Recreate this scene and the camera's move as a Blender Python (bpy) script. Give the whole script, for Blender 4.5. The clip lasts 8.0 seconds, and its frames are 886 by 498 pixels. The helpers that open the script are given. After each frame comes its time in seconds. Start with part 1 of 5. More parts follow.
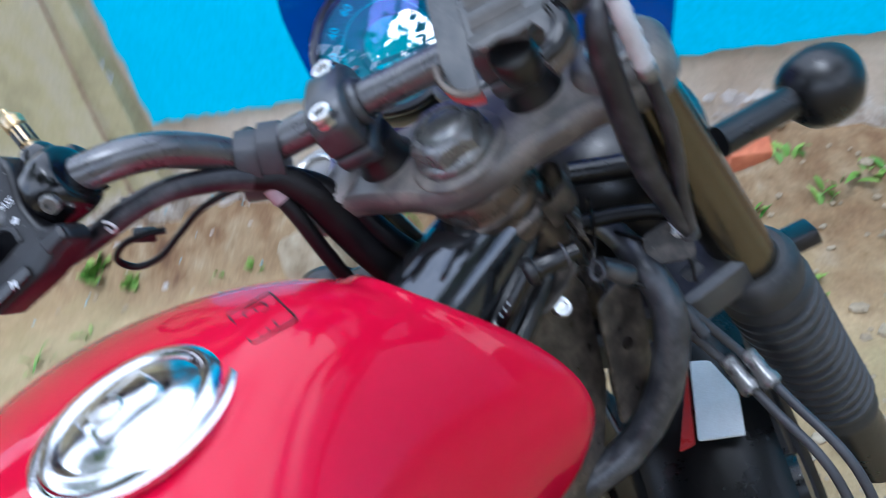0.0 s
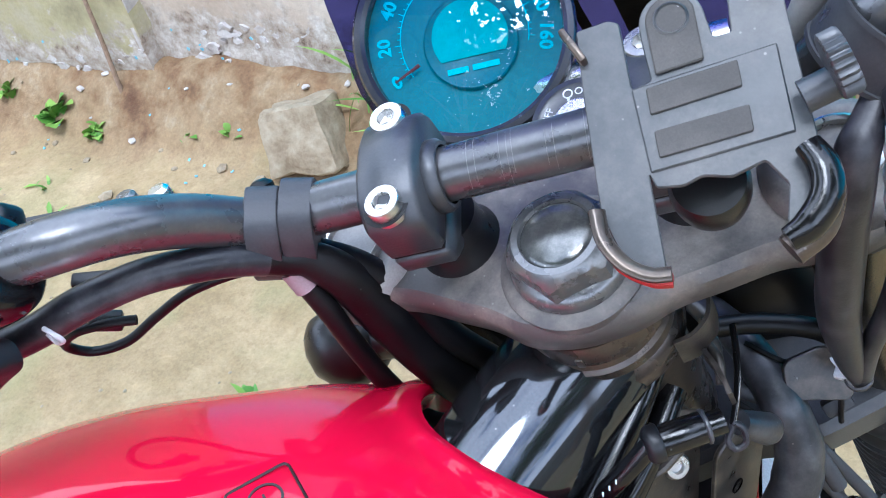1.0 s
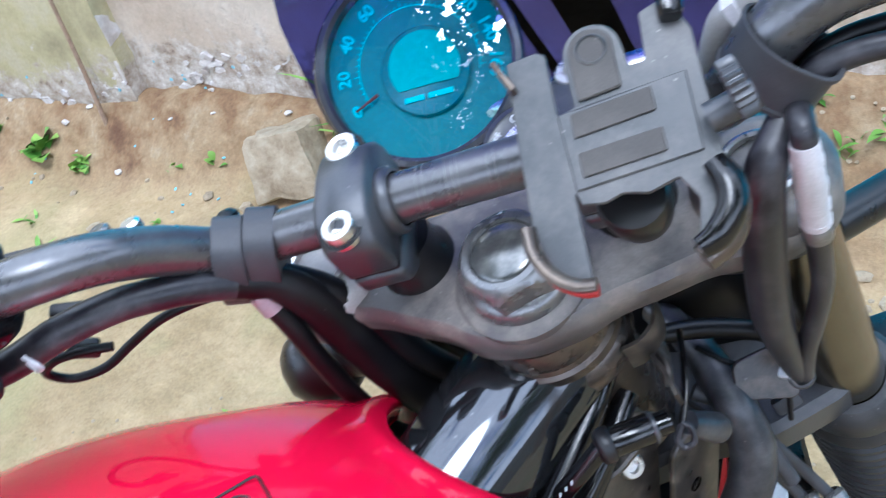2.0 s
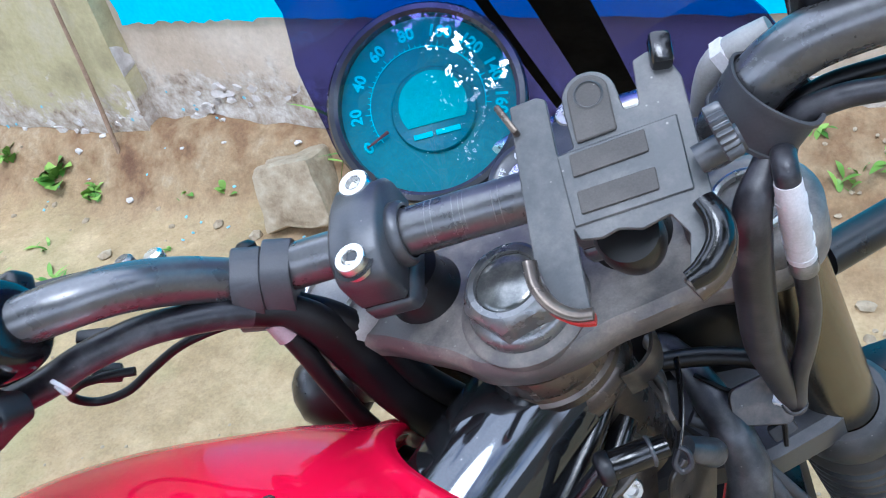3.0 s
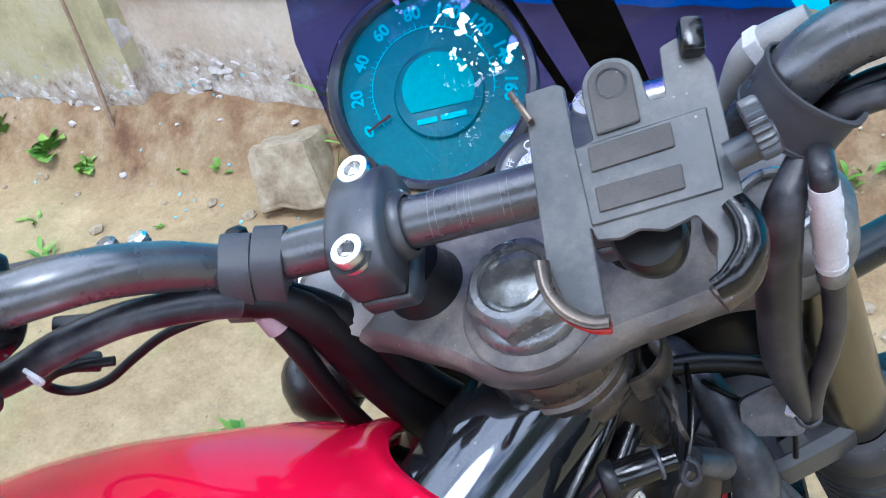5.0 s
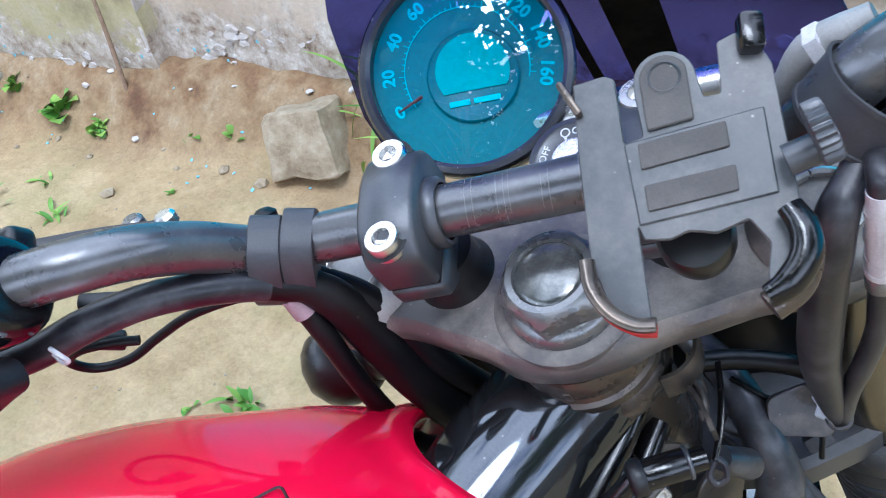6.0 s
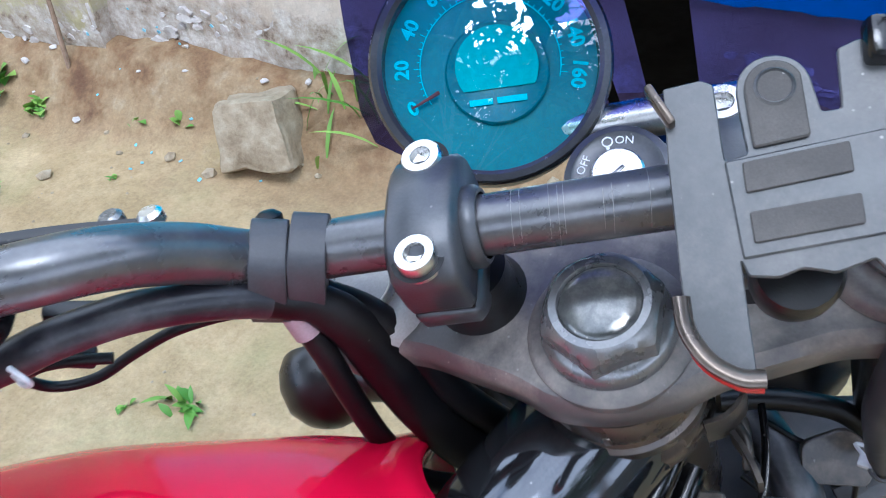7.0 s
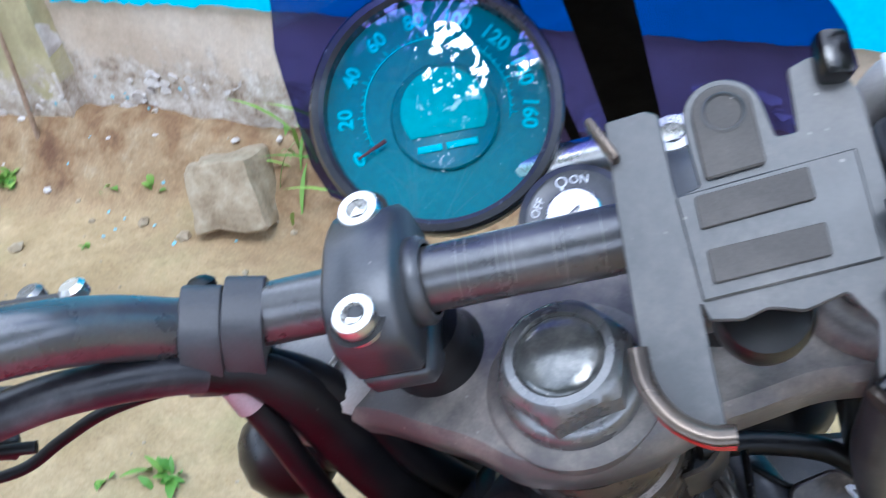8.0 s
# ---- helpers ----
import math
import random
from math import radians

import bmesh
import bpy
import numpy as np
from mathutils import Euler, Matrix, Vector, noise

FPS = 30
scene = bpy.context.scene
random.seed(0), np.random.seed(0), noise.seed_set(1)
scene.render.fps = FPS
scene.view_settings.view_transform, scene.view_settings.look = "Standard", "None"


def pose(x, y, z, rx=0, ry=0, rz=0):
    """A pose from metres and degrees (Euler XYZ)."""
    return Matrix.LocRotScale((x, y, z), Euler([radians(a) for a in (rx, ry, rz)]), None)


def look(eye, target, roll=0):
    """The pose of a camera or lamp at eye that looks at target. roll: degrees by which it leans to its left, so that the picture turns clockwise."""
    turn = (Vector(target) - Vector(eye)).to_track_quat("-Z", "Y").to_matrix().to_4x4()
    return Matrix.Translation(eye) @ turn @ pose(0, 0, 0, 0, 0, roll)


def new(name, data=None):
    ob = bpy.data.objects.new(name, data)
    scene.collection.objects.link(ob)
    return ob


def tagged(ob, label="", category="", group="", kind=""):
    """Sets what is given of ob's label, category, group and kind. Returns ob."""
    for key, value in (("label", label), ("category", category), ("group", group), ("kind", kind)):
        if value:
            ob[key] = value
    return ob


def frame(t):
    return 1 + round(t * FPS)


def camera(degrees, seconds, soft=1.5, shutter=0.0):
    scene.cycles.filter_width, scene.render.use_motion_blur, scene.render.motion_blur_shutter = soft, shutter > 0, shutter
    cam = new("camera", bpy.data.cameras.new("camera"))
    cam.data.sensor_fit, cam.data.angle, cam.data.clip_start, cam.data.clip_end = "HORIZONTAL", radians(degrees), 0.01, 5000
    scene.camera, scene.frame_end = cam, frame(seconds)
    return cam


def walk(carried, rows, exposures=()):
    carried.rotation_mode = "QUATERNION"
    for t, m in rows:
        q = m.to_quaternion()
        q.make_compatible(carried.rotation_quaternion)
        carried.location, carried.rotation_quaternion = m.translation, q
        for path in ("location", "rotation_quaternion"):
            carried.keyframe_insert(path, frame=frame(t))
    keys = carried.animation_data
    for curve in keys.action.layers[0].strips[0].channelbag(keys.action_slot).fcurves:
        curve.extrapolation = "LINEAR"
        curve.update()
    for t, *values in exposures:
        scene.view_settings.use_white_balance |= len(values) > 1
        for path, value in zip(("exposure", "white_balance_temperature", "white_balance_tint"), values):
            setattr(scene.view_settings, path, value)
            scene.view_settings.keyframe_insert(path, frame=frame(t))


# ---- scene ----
cam = camera(53.0, 8.0, soft=0.95, shutter=0.5)
# seconds, eye in metres, turn in degrees
ROWS = [
    (0.0, 0.3022, -0.3807, 1.1567, 59.56, 17.05, 23.97),
    (0.1, 0.2915, -0.3568, 1.1827, 57.50, 16.11, 25.30),
    (0.2, 0.2713, -0.3289, 1.1749, 57.74, 15.59, 25.93),
    (0.3, 0.2504, -0.2971, 1.1846, 55.57, 14.28, 25.93),
    (0.5, 0.2213, -0.2378, 1.1807, 53.07, 13.69, 26.52),
    (1.0, 0.1691, -0.2111, 1.1897, 49.75, 10.89, 25.82),
    (1.5, 0.1757, -0.2266, 1.1975, 49.46, 10.96, 26.88),
    (2.0, 0.1931, -0.2190, 1.2010, 50.61, 12.20, 24.07),
    (2.2, 0.2016, -0.1983, 1.2063, 49.89, 12.79, 23.47),
    (3.3, 0.2021, -0.2385, 1.2155, 53.20, 12.48, 25.21),
    (3.5, 0.2129, -0.2300, 1.2180, 52.72, 13.94, 26.11),
    (4.0, 0.2092, -0.2409, 1.2319, 54.11, 15.24, 27.59),
    (4.5, 0.2042, -0.2301, 1.2227, 53.35, 14.30, 26.32),
    (5.0, 0.1875, -0.2146, 1.2037, 51.71, 10.60, 25.44),
    (5.2, 0.1831, -0.2160, 1.2030, 51.50, 9.86, 26.04),
    (6.3, 0.1588, -0.2087, 1.2071, 49.83, 9.17, 26.84),
    (6.5, 0.1390, -0.2102, 1.2041, 50.04, 6.50, 25.55),
    (7.0, 0.1195, -0.1906, 1.1856, 49.96, 4.76, 25.60),
    (7.5, 0.1066, -0.1603, 1.1697, 49.45, 5.71, 25.36),
    (8.0, 0.1234, -0.1685, 1.1722, 52.77, 6.83, 22.77),
]
walk(cam, [(t, pose(x, y, z, rx, ry, rz)) for t, x, y, z, rx, ry, rz in ROWS],
     exposures=[(0.0, 0.36, 5200, 10), (0.3, 0.55, 5200, 10), (0.6, 0.84, 5200, 10), (1.2, 0.9, 5200, 10), (4.0, 0.76, 5200, 10), (5.0, 0.8, 5200, 10), (6.5, 0.74, 5200, 10), (7.4, 0.7, 5200, 10), (8.0, 0.74, 5200, 10)])

# ---- light: bright open shade, soft high sun behind thin cloud ----
world = bpy.data.worlds.new("sky")
world.use_nodes = True
scene.world = world
wn = world.node_tree
sky = wn.nodes.new("ShaderNodeTexSky")
sky.sky_type = 'NISHITA'
sky.sun_disc = False
sky.sun_elevation, sky.sun_rotation = radians(68), radians(158)
sky.air_density, sky.dust_density = 1.2, 0.6
wn.nodes["Background"].inputs["Strength"].default_value = 0.2
# broken white cloud over the blue
wtc = wn.nodes.new("ShaderNodeTexCoord")
wno = wn.nodes.new("ShaderNodeTexNoise")
wno.inputs["Scale"].default_value, wno.inputs["Detail"].default_value, wno.inputs["Roughness"].default_value = 3.2, 7.0, 0.6
wra = wn.nodes.new("ShaderNodeValToRGB")
wra.color_ramp.elements[0].position, wra.color_ramp.elements[1].position = 0.36, 0.50
wmx = wn.nodes.new("ShaderNodeMix")
wmx.data_type = 'RGBA'
wmx.inputs[7].default_value = (11.0, 11.0, 11.2, 1.0)
wn.links.new(wtc.outputs["Generated"], wno.inputs["Vector"])
wn.links.new(wno.outputs["Fac"], wra.inputs["Fac"])
wn.links.new(wra.outputs["Color"], wmx.inputs[0])
wn.links.new(sky.outputs["Color"], wmx.inputs[6])
wn.links.new(wmx.outputs[2], wn.nodes["Background"].inputs["Color"])

sun_data = bpy.data.lights.new("sun", 'SUN')
sun_data.energy, sun_data.angle, sun_data.color = 1.6, radians(24), (1.0, 0.95, 0.88)
sun = new("sun", sun_data)
sun.matrix_world = look((0.9, -1.6, 6.0), (0.0, 0.6, 0.0))


# ---- materials ----
def nodes_of(name):
    m = bpy.data.materials.new(name)
    m.use_nodes = True
    nt = m.node_tree
    return m, nt, nt.nodes["Principled BSDF"]


def setp(bsdf, **kw):
    for key, value in kw.items():
        bsdf.inputs[key.replace("_", " ")].default_value = value


def noise_tex(nt, scale, detail=5.0, rough=0.6, coords="Object"):
    tc = nt.nodes.new("ShaderNodeTexCoord")
    n = nt.nodes.new("ShaderNodeTexNoise")
    n.inputs["Scale"].default_value = scale
    n.inputs["Detail"].default_value = detail
    n.inputs["Roughness"].default_value = rough
    nt.links.new(tc.outputs[coords], n.inputs["Vector"])
    return n


def ramp(nt, src, stops):
    r = nt.nodes.new("ShaderNodeValToRGB")
    els = r.color_ramp.elements
    while len(els) < len(stops):
        els.new(0.5)
    for e, (p, c) in zip(els, stops):
        e.position, e.color = p, (*c, 1.0)
    nt.links.new(src, r.inputs["Fac"])
    return r


def mix_col(nt, fac, a, b, mode='MIX'):
    m = nt.nodes.new("ShaderNodeMix")
    m.data_type, m.blend_type = 'RGBA', mode
    for sock, val in ((m.inputs[0], fac), (m.inputs[6], a), (m.inputs[7], b)):
        if isinstance(val, bpy.types.NodeSocket):
            nt.links.new(val, sock)
        elif isinstance(val, tuple):
            sock.default_value = (*val, 1.0)
        else:
            sock.default_value = val
    return m.outputs[2]


def bump(nt, bsdf, src, strength, dist):
    b = nt.nodes.new("ShaderNodeBump")
    b.inputs["Strength"].default_value = strength
    b.inputs["Distance"].default_value = dist
    nt.links.new(src, b.inputs["Height"])
    nt.links.new(b.outputs["Normal"], bsdf.inputs["Normal"])


def dusty(name, base, dust, rough, amount=0.5, metal=0.0, grain=900.0, patch=35.0, depth=0.0003, specks=0.5, shine=0.5):
    """A hard surface with a thin uneven film of dust, pale specks and a fine grain."""
    m, nt, p = nodes_of(name)
    big = noise_tex(nt, patch, 6, 0.65)
    fine = noise_tex(nt, grain, 3, 0.6)
    film = ramp(nt, big.outputs["Fac"], [(0.42, (0, 0, 0)), (0.53, (amount * 0.35,) * 3), (0.7, (amount, amount, amount))])
    col = mix_col(nt, film.outputs["Color"], base, dust)
    spread = ramp(nt, fine.outputs["Fac"], [(0.3, (0.75, 0.75, 0.75)), (0.7, (1.2, 1.2, 1.2))])
    col = mix_col(nt, 0.4, col, spread.outputs["Color"], 'MULTIPLY')
    # grit: a few pale grains, each in a cell of its own
    tc = nt.nodes.new("ShaderNodeTexCoord")
    vo = nt.nodes.new("ShaderNodeTexVoronoi")
    vo.inputs["Scale"].default_value = 240.0
    nt.links.new(tc.outputs["Object"], vo.inputs["Vector"])
    near = ramp(nt, vo.outputs["Distance"], [(0.06, (1, 1, 1)), (0.14, (0, 0, 0))])
    pick = nt.nodes.new("ShaderNodeSeparateColor")
    nt.links.new(vo.outputs["Color"], pick.inputs[0])
    few = ramp(nt, pick.outputs[0], [(0.80, (0, 0, 0)), (0.86, (specks,) * 3)])
    grit = nt.nodes.new("ShaderNodeMath")
    grit.operation = 'MULTIPLY'
    nt.links.new(near.outputs["Color"], grit.inputs[0])
    nt.links.new(few.outputs["Color"], grit.inputs[1])
    col = mix_col(nt, grit.outputs[0], col, (0.36, 0.34, 0.32))
    nt.links.new(col, p.inputs["Base Color"])
    rr = ramp(nt, big.outputs["Fac"], [(0.3, (rough * 0.8,) * 3), (0.75, (min(1, rough * 1.35),) * 3)])
    nt.links.new(rr.outputs["Color"], p.inputs["Roughness"])
    setp(p, Metallic=metal, Specular_IOR_Level=shine)
    bump(nt, p, fine.outputs["Fac"], 0.25, depth)
    return m


BLACK_PAINT = dusty("black_satin_paint", (0.007, 0.007, 0.008), (0.03, 0.028, 0.027), 0.3, 0.25, shine=0.5, specks=0.2)
BAR_PAINT = dusty("black_bar_paint", (0.105, 0.106, 0.113), (0.20, 0.193, 0.19), 0.27, 0.5, metal=0.6, grain=500, shine=0.9, specks=0.3, depth=0.0001)
CLAMP = dusty("dark_grey_cast", (0.046, 0.049, 0.057), (0.14, 0.139, 0.142), 0.36, 0.45, metal=0.3, shine=0.8, specks=0.3)
YOKE = dusty("dusty_grey_cast", (0.084, 0.076, 0.073), (0.31, 0.27, 0.232), 0.42, 0.95, patch=30, metal=0.0, shine=0.6, depth=0.00012)
RUBBER = dusty("black_rubber", (0.003, 0.003, 0.004), (0.022, 0.02, 0.021), 0.42, 0.35, shine=0.3, specks=0.1, patch=28)
GREY_RUBBER = dusty("grey_rubber", (0.04, 0.041, 0.048), (0.10, 0.099, 0.10), 0.5, 0.4, shine=0.45, specks=0.1)
SLEEVE = dusty("dusty_cable_sleeve", (0.014, 0.014, 0.019), (0.10, 0.094, 0.10), 0.36, 0.65, patch=60, shine=0.5, specks=0.15)
TAPE = dusty("dusty_grey_tape", (0.02, 0.022, 0.029), (0.12, 0.12, 0.128), 0.34, 0.7, patch=60, shine=0.7, specks=0.3)
GRIME = dusty("grimy_brown_steel", (0.032, 0.027, 0.024), (0.18, 0.148, 0.12), 0.32, 0.8, metal=0.2, patch=70, shine=0.6, specks=0.5)
BOOT = dusty("dusty_grey_gaiter", (0.022, 0.024, 0.028), (0.09, 0.087, 0.085), 0.48, 0.6)
BEZEL = dusty("grey_metal_bezel", (0.07, 0.073, 0.085), (0.16, 0.16, 0.165), 0.24, 0.4, metal=0.55, shine=0.8)
HOLDER = dusty("dusty_black_steel", (0.038, 0.042, 0.046), (0.165, 0.155, 0.147), 0.42, 0.85, patch=24, specks=0.8, shine=0.6, depth=0.0001)
PAD = dusty("dusty_foam_pad", (0.085, 0.079, 0.074), (0.15, 0.138, 0.126), 0.85, 0.6, grain=1400, specks=1.0, shine=0.2)
SILVER = dusty("bright_zinc_steel", (0.72, 0.71, 0.69), (0.5, 0.48, 0.44), 0.28, 0.4, metal=1.0)
NUT = dusty("worn_dark_steel", (0.17, 0.172, 0.176), (0.33, 0.315, 0.295), 0.27, 0.65, metal=0.6, patch=60)
DOME = dusty("polished_dark_steel", (0.12, 0.124, 0.122), (0.36, 0.345, 0.32), 0.13, 0.6, metal=0.6, patch=130, specks=1.0)
DARK_STEEL = dusty("rusty_dark_steel", (0.085, 0.07, 0.06), (0.20, 0.155, 0.115), 0.27, 0.7, metal=0.65, depth=0.00015)
GLOSS_BLACK = dusty("gloss_black_frame", (0.004, 0.004, 0.005), (0.018, 0.016, 0.015), 0.12, 0.25, shine=0.55, specks=0.15)
MIRROR_BLACK = dusty("polished_black_frame", (0.085, 0.09, 0.10), (0.03, 0.027, 0.025), 0.075, 0.08, metal=0.9, patch=30, depth=0.00002, specks=0.3)
FORK = dusty("olive_black_fork_tube", (0.15, 0.13, 0.095), (0.09, 0.075, 0.055), 0.17, 0.2, metal=0.95)
WHITE_SLEEVE = dusty("white_cable_sleeve", (0.62, 0.6, 0.62), (0.35, 0.32, 0.3), 0.5, 0.4)
PINK_SLEEVE = dusty("dull_pink_sleeve", (0.36, 0.24, 0.27), (0.3, 0.24, 0.24), 0.5, 0.5)
FITTING_AND_LIT_CAP = dusty("pale_grey_fitting_and_lit_cap", (0.30, 0.29, 0.28), (0.4, 0.38, 0.35), 0.45, 0.5)
SWITCH = dusty("satin_black_plastic", (0.006, 0.006, 0.008), (0.03, 0.029, 0.032), 0.38, 0.35, grain=1500)
GOLD = dusty("worn_gold_anodised", (0.6, 0.42, 0.2), (0.75, 0.7, 0.6), 0.35, 0.7, metal=0.9, patch=120)
CHROME = dusty("chrome", (0.86, 0.86, 0.87), (0.6, 0.6, 0.6), 0.07, 0.15, metal=1.0)
PLATE_WHITE = dusty("white_enamel", (0.75, 0.78, 0.8), (0.5, 0.5, 0.48), 0.35, 0.3)
RED_TAPE = dusty("red_reflector", (0.45, 0.02, 0.015), (0.3, 0.05, 0.04), 0.3, 0.3)
PAINT_MARK = dusty("white_marking", (0.72, 0.74, 0.78), (0.45, 0.45, 0.46), 0.5, 0.3)
DULL_BLACK = dusty("dull_black_film_and_hollow_shade", (0.0012, 0.0012, 0.002), (0.003, 0.003, 0.004), 0.6, 0.2, specks=0.0, shine=0.05)
DARK_MARK = dusty("black_marking", (0.02, 0.008, 0.01), (0.08, 0.03, 0.03), 0.4, 0.3)


def red_paint():
    m, nt, p = nodes_of("red_gloss_paint")
    n = noise_tex(nt, 9, 4)
    c = ramp(nt, n.outputs["Fac"], [(0.3, (0.56, 0.001, 0.028)), (0.7, (0.62, 0.0015, 0.038))])
    nt.links.new(c.outputs["Color"], p.inputs["Base Color"])
    f = noise_tex(nt, 60, 6)
    r = ramp(nt, f.outputs["Fac"], [(0.35, (0.16,) * 3), (0.8, (0.3,) * 3)])
    nt.links.new(r.outputs["Color"], p.inputs["Roughness"])
    setp(p, Coat_Weight=0.6, Coat_Roughness=0.015, Specular_IOR_Level=0.04)
    bump(nt, p, noise_tex(nt, 400, 2).outputs["Fac"], 0.02, 0.0002)
    return m


RED = red_paint()


def gauge_mat(name, col, rough):
    m, nt, p = nodes_of(name)
    n = noise_tex(nt, 300, 4)
    c = ramp(nt, n.outputs["Fac"], [(0.3, tuple(v * 0.9 for v in col)), (0.7, tuple(min(1, v * 1.1) for v in col))])
    nt.links.new(c.outputs["Color"], p.inputs["Base Color"])
    setp(p, Roughness=rough)
    return m


DIAL = gauge_mat("teal_dial_face", (0.003, 0.23, 0.30), 0.45)
DIAL_RING = gauge_mat("deep_teal_ring", (0.001, 0.19, 0.26), 0.4)
LCD = gauge_mat("teal_lcd", (0.001, 0.5, 0.53), 0.5)
CYAN_MARK = gauge_mat("cyan_marking", (0.02, 0.8, 0.95), 0.5)
NEEDLE = gauge_mat("dull_red_needle", (0.25, 0.04, 0.05), 0.5)


def glass(name, tint, gloss=1.0, rough=0.0, edge=0.9):
    """A thin clear or tinted sheet: see-through, with a mirror sheen."""
    m = bpy.data.materials.new(name)
    m.use_nodes = True
    nt = m.node_tree
    nt.nodes.remove(nt.nodes["Principled BSDF"])
    tr = nt.nodes.new("ShaderNodeBsdfTransparent")
    tr.inputs["Color"].default_value = (*tint, 1.0)
    gl = nt.nodes.new("ShaderNodeBsdfGlossy")
    gl.inputs["Roughness"].default_value = rough
    lw = nt.nodes.new("ShaderNodeLayerWeight")
    lw.inputs["Blend"].default_value = 0.5
    power = nt.nodes.new("ShaderNodeMath")
    power.operation, power.use_clamp = 'POWER', True
    power.inputs[1].default_value = 4.0
    nt.links.new(lw.outputs["Facing"], power.inputs[0])
    mx = nt.nodes.new("ShaderNodeMixShader")
    mul = nt.nodes.new("ShaderNodeMath")
    mul.operation, mul.use_clamp = 'MULTIPLY_ADD', True
    mul.inputs[1].default_value, mul.inputs[2].default_value = edge, gloss
    nt.links.new(power.outputs[0], mul.inputs[0])
    nt.links.new(mul.outputs[0], mx.inputs[0])
    nt.links.new(tr.outputs[0], mx.inputs[1])
    nt.links.new(gl.outputs[0], mx.inputs[2])
    nt.links.new(mx.outputs[0], nt.nodes["Material Output"].inputs["Surface"])
    return m


LENS = glass("gauge_glass", (0.75, 0.98, 1.0), 0.16)
VISOR = glass("smoked_violet_acrylic", (0.31, 0.31, 0.58), 0.012, edge=0.4)


def dirt_mat():
    m, nt, p = nodes_of("dry_sandy_dirt")
    big = noise_tex(nt, 1.6, 8, 0.6)
    mid_n = noise_tex(nt, 9, 8, 0.65)
    fine = noise_tex(nt, 120, 6, 0.7)
    c = ramp(nt, big.outputs["Fac"], [(0.3, (0.31, 0.225, 0.125)), (0.5, (0.395, 0.295, 0.17)), (0.7, (0.47, 0.37, 0.23))])
    patchy = ramp(nt, mid_n.outputs["Fac"], [(0.40, (1.05, 1.03, 1.0)), (0.6, (0.80, 0.77, 0.68))])
    col = mix_col(nt, 0.8, c.outputs["Color"], patchy.outputs["Color"], 'MULTIPLY')
    grain = ramp(nt, fine.outputs["Fac"], [(0.3, (0.75, 0.74, 0.72)), (0.7, (1.15, 1.14, 1.12))])
    blot = ramp(nt, noise_tex(nt, 34, 7, 0.75).outputs["Fac"], [(0.36, (0.84, 0.82, 0.78)), (0.5, (1.0, 1.0, 1.0)), (0.66, (1.12, 1.11, 1.08))])
    col = mix_col(nt, 0.85, col, blot.outputs["Color"], 'MULTIPLY')
    bits = ramp(nt, noise_tex(nt, 210, 3, 0.6).outputs["Fac"], [(0.64, (1, 1, 1)), (0.70, (0.5, 0.45, 0.4))])
    col = mix_col(nt, 0.35, col, bits.outputs["Color"], 'MULTIPLY')
    moss = ramp(nt, noise_tex(nt, 3.4, 5, 0.6).outputs["Fac"], [(0.5, (0, 0, 0)), (0.66, (0.55,) * 3)])
    col = mix_col(nt, moss.outputs["Color"], col, (0.30, 0.27, 0.13))
    # redder soil on the bank at the wall foot
    geo = nt.nodes.new("ShaderNodeNewGeometry")
    sep = nt.nodes.new("ShaderNodeSeparateXYZ")
    nt.links.new(geo.outputs["Position"], sep.inputs[0])
    wob = nt.nodes.new("ShaderNodeMath")
    wob.operation = 'MULTIPLY_ADD'
    wob.inputs[1].default_value = 0.5
    nt.links.new(noise_tex(nt, 5, 6, 0.7).outputs["Fac"], wob.inputs[0])
    nt.links.new(sep.outputs["Y"], wob.inputs[2])
    mr = nt.nodes.new("ShaderNodeMapRange")
    mr.inputs["From Min"].default_value, mr.inputs["From Max"].default_value = 1.28, 1.5
    nt.links.new(wob.outputs[0], mr.inputs["Value"])
    soil = ramp(nt, mid_n.outputs["Fac"], [(0.3, (0.11, 0.055, 0.028)), (0.45, (0.20, 0.122, 0.062)), (0.58, (0.28, 0.20, 0.115)), (0.72, (0.37, 0.30, 0.21))])
    col = mix_col(nt, mr.outputs[0], col, mix_col(nt, 0.9, soil.outputs["Color"], blot.outputs["Color"], 'MULTIPLY'))
    nt.links.new(mix_col(nt, 0.7, col, grain.outputs["Color"], 'MULTIPLY'), p.inputs["Base Color"])
    setp(p, Roughness=0.95)
    tot = nt.nodes.new("ShaderNodeMath")
    tot.operation = 'ADD'
    nt.links.new(mid_n.outputs["Fac"], tot.inputs[0])
    nt.links.new(fine.outputs["Fac"], tot.inputs[1])
    bump(nt, p, tot.outputs[0], 0.5, 0.006)
    return m


def rough_mat(name, stops, scale, bump_d, fine_scale=60.0, rough=0.9):
    m, nt, p = nodes_of(name)
    big = noise_tex(nt, scale, 8, 0.65)
    fine = noise_tex(nt, fine_scale, 6, 0.7)
    c = ramp(nt, big.outputs["Fac"], stops)
    grain = ramp(nt, fine.outputs["Fac"], [(0.3, (0.82, 0.82, 0.82)), (0.7, (1.1, 1.1, 1.1))])
    nt.links.new(mix_col(nt, 0.7, c.outputs["Color"], grain.outputs["Color"], 'MULTIPLY'), p.inputs["Base Color"])
    setp(p, Roughness=rough)
    bump(nt, p, fine.outputs["Fac"], 0.5, bump_d)
    return m


DIRT = dirt_mat()


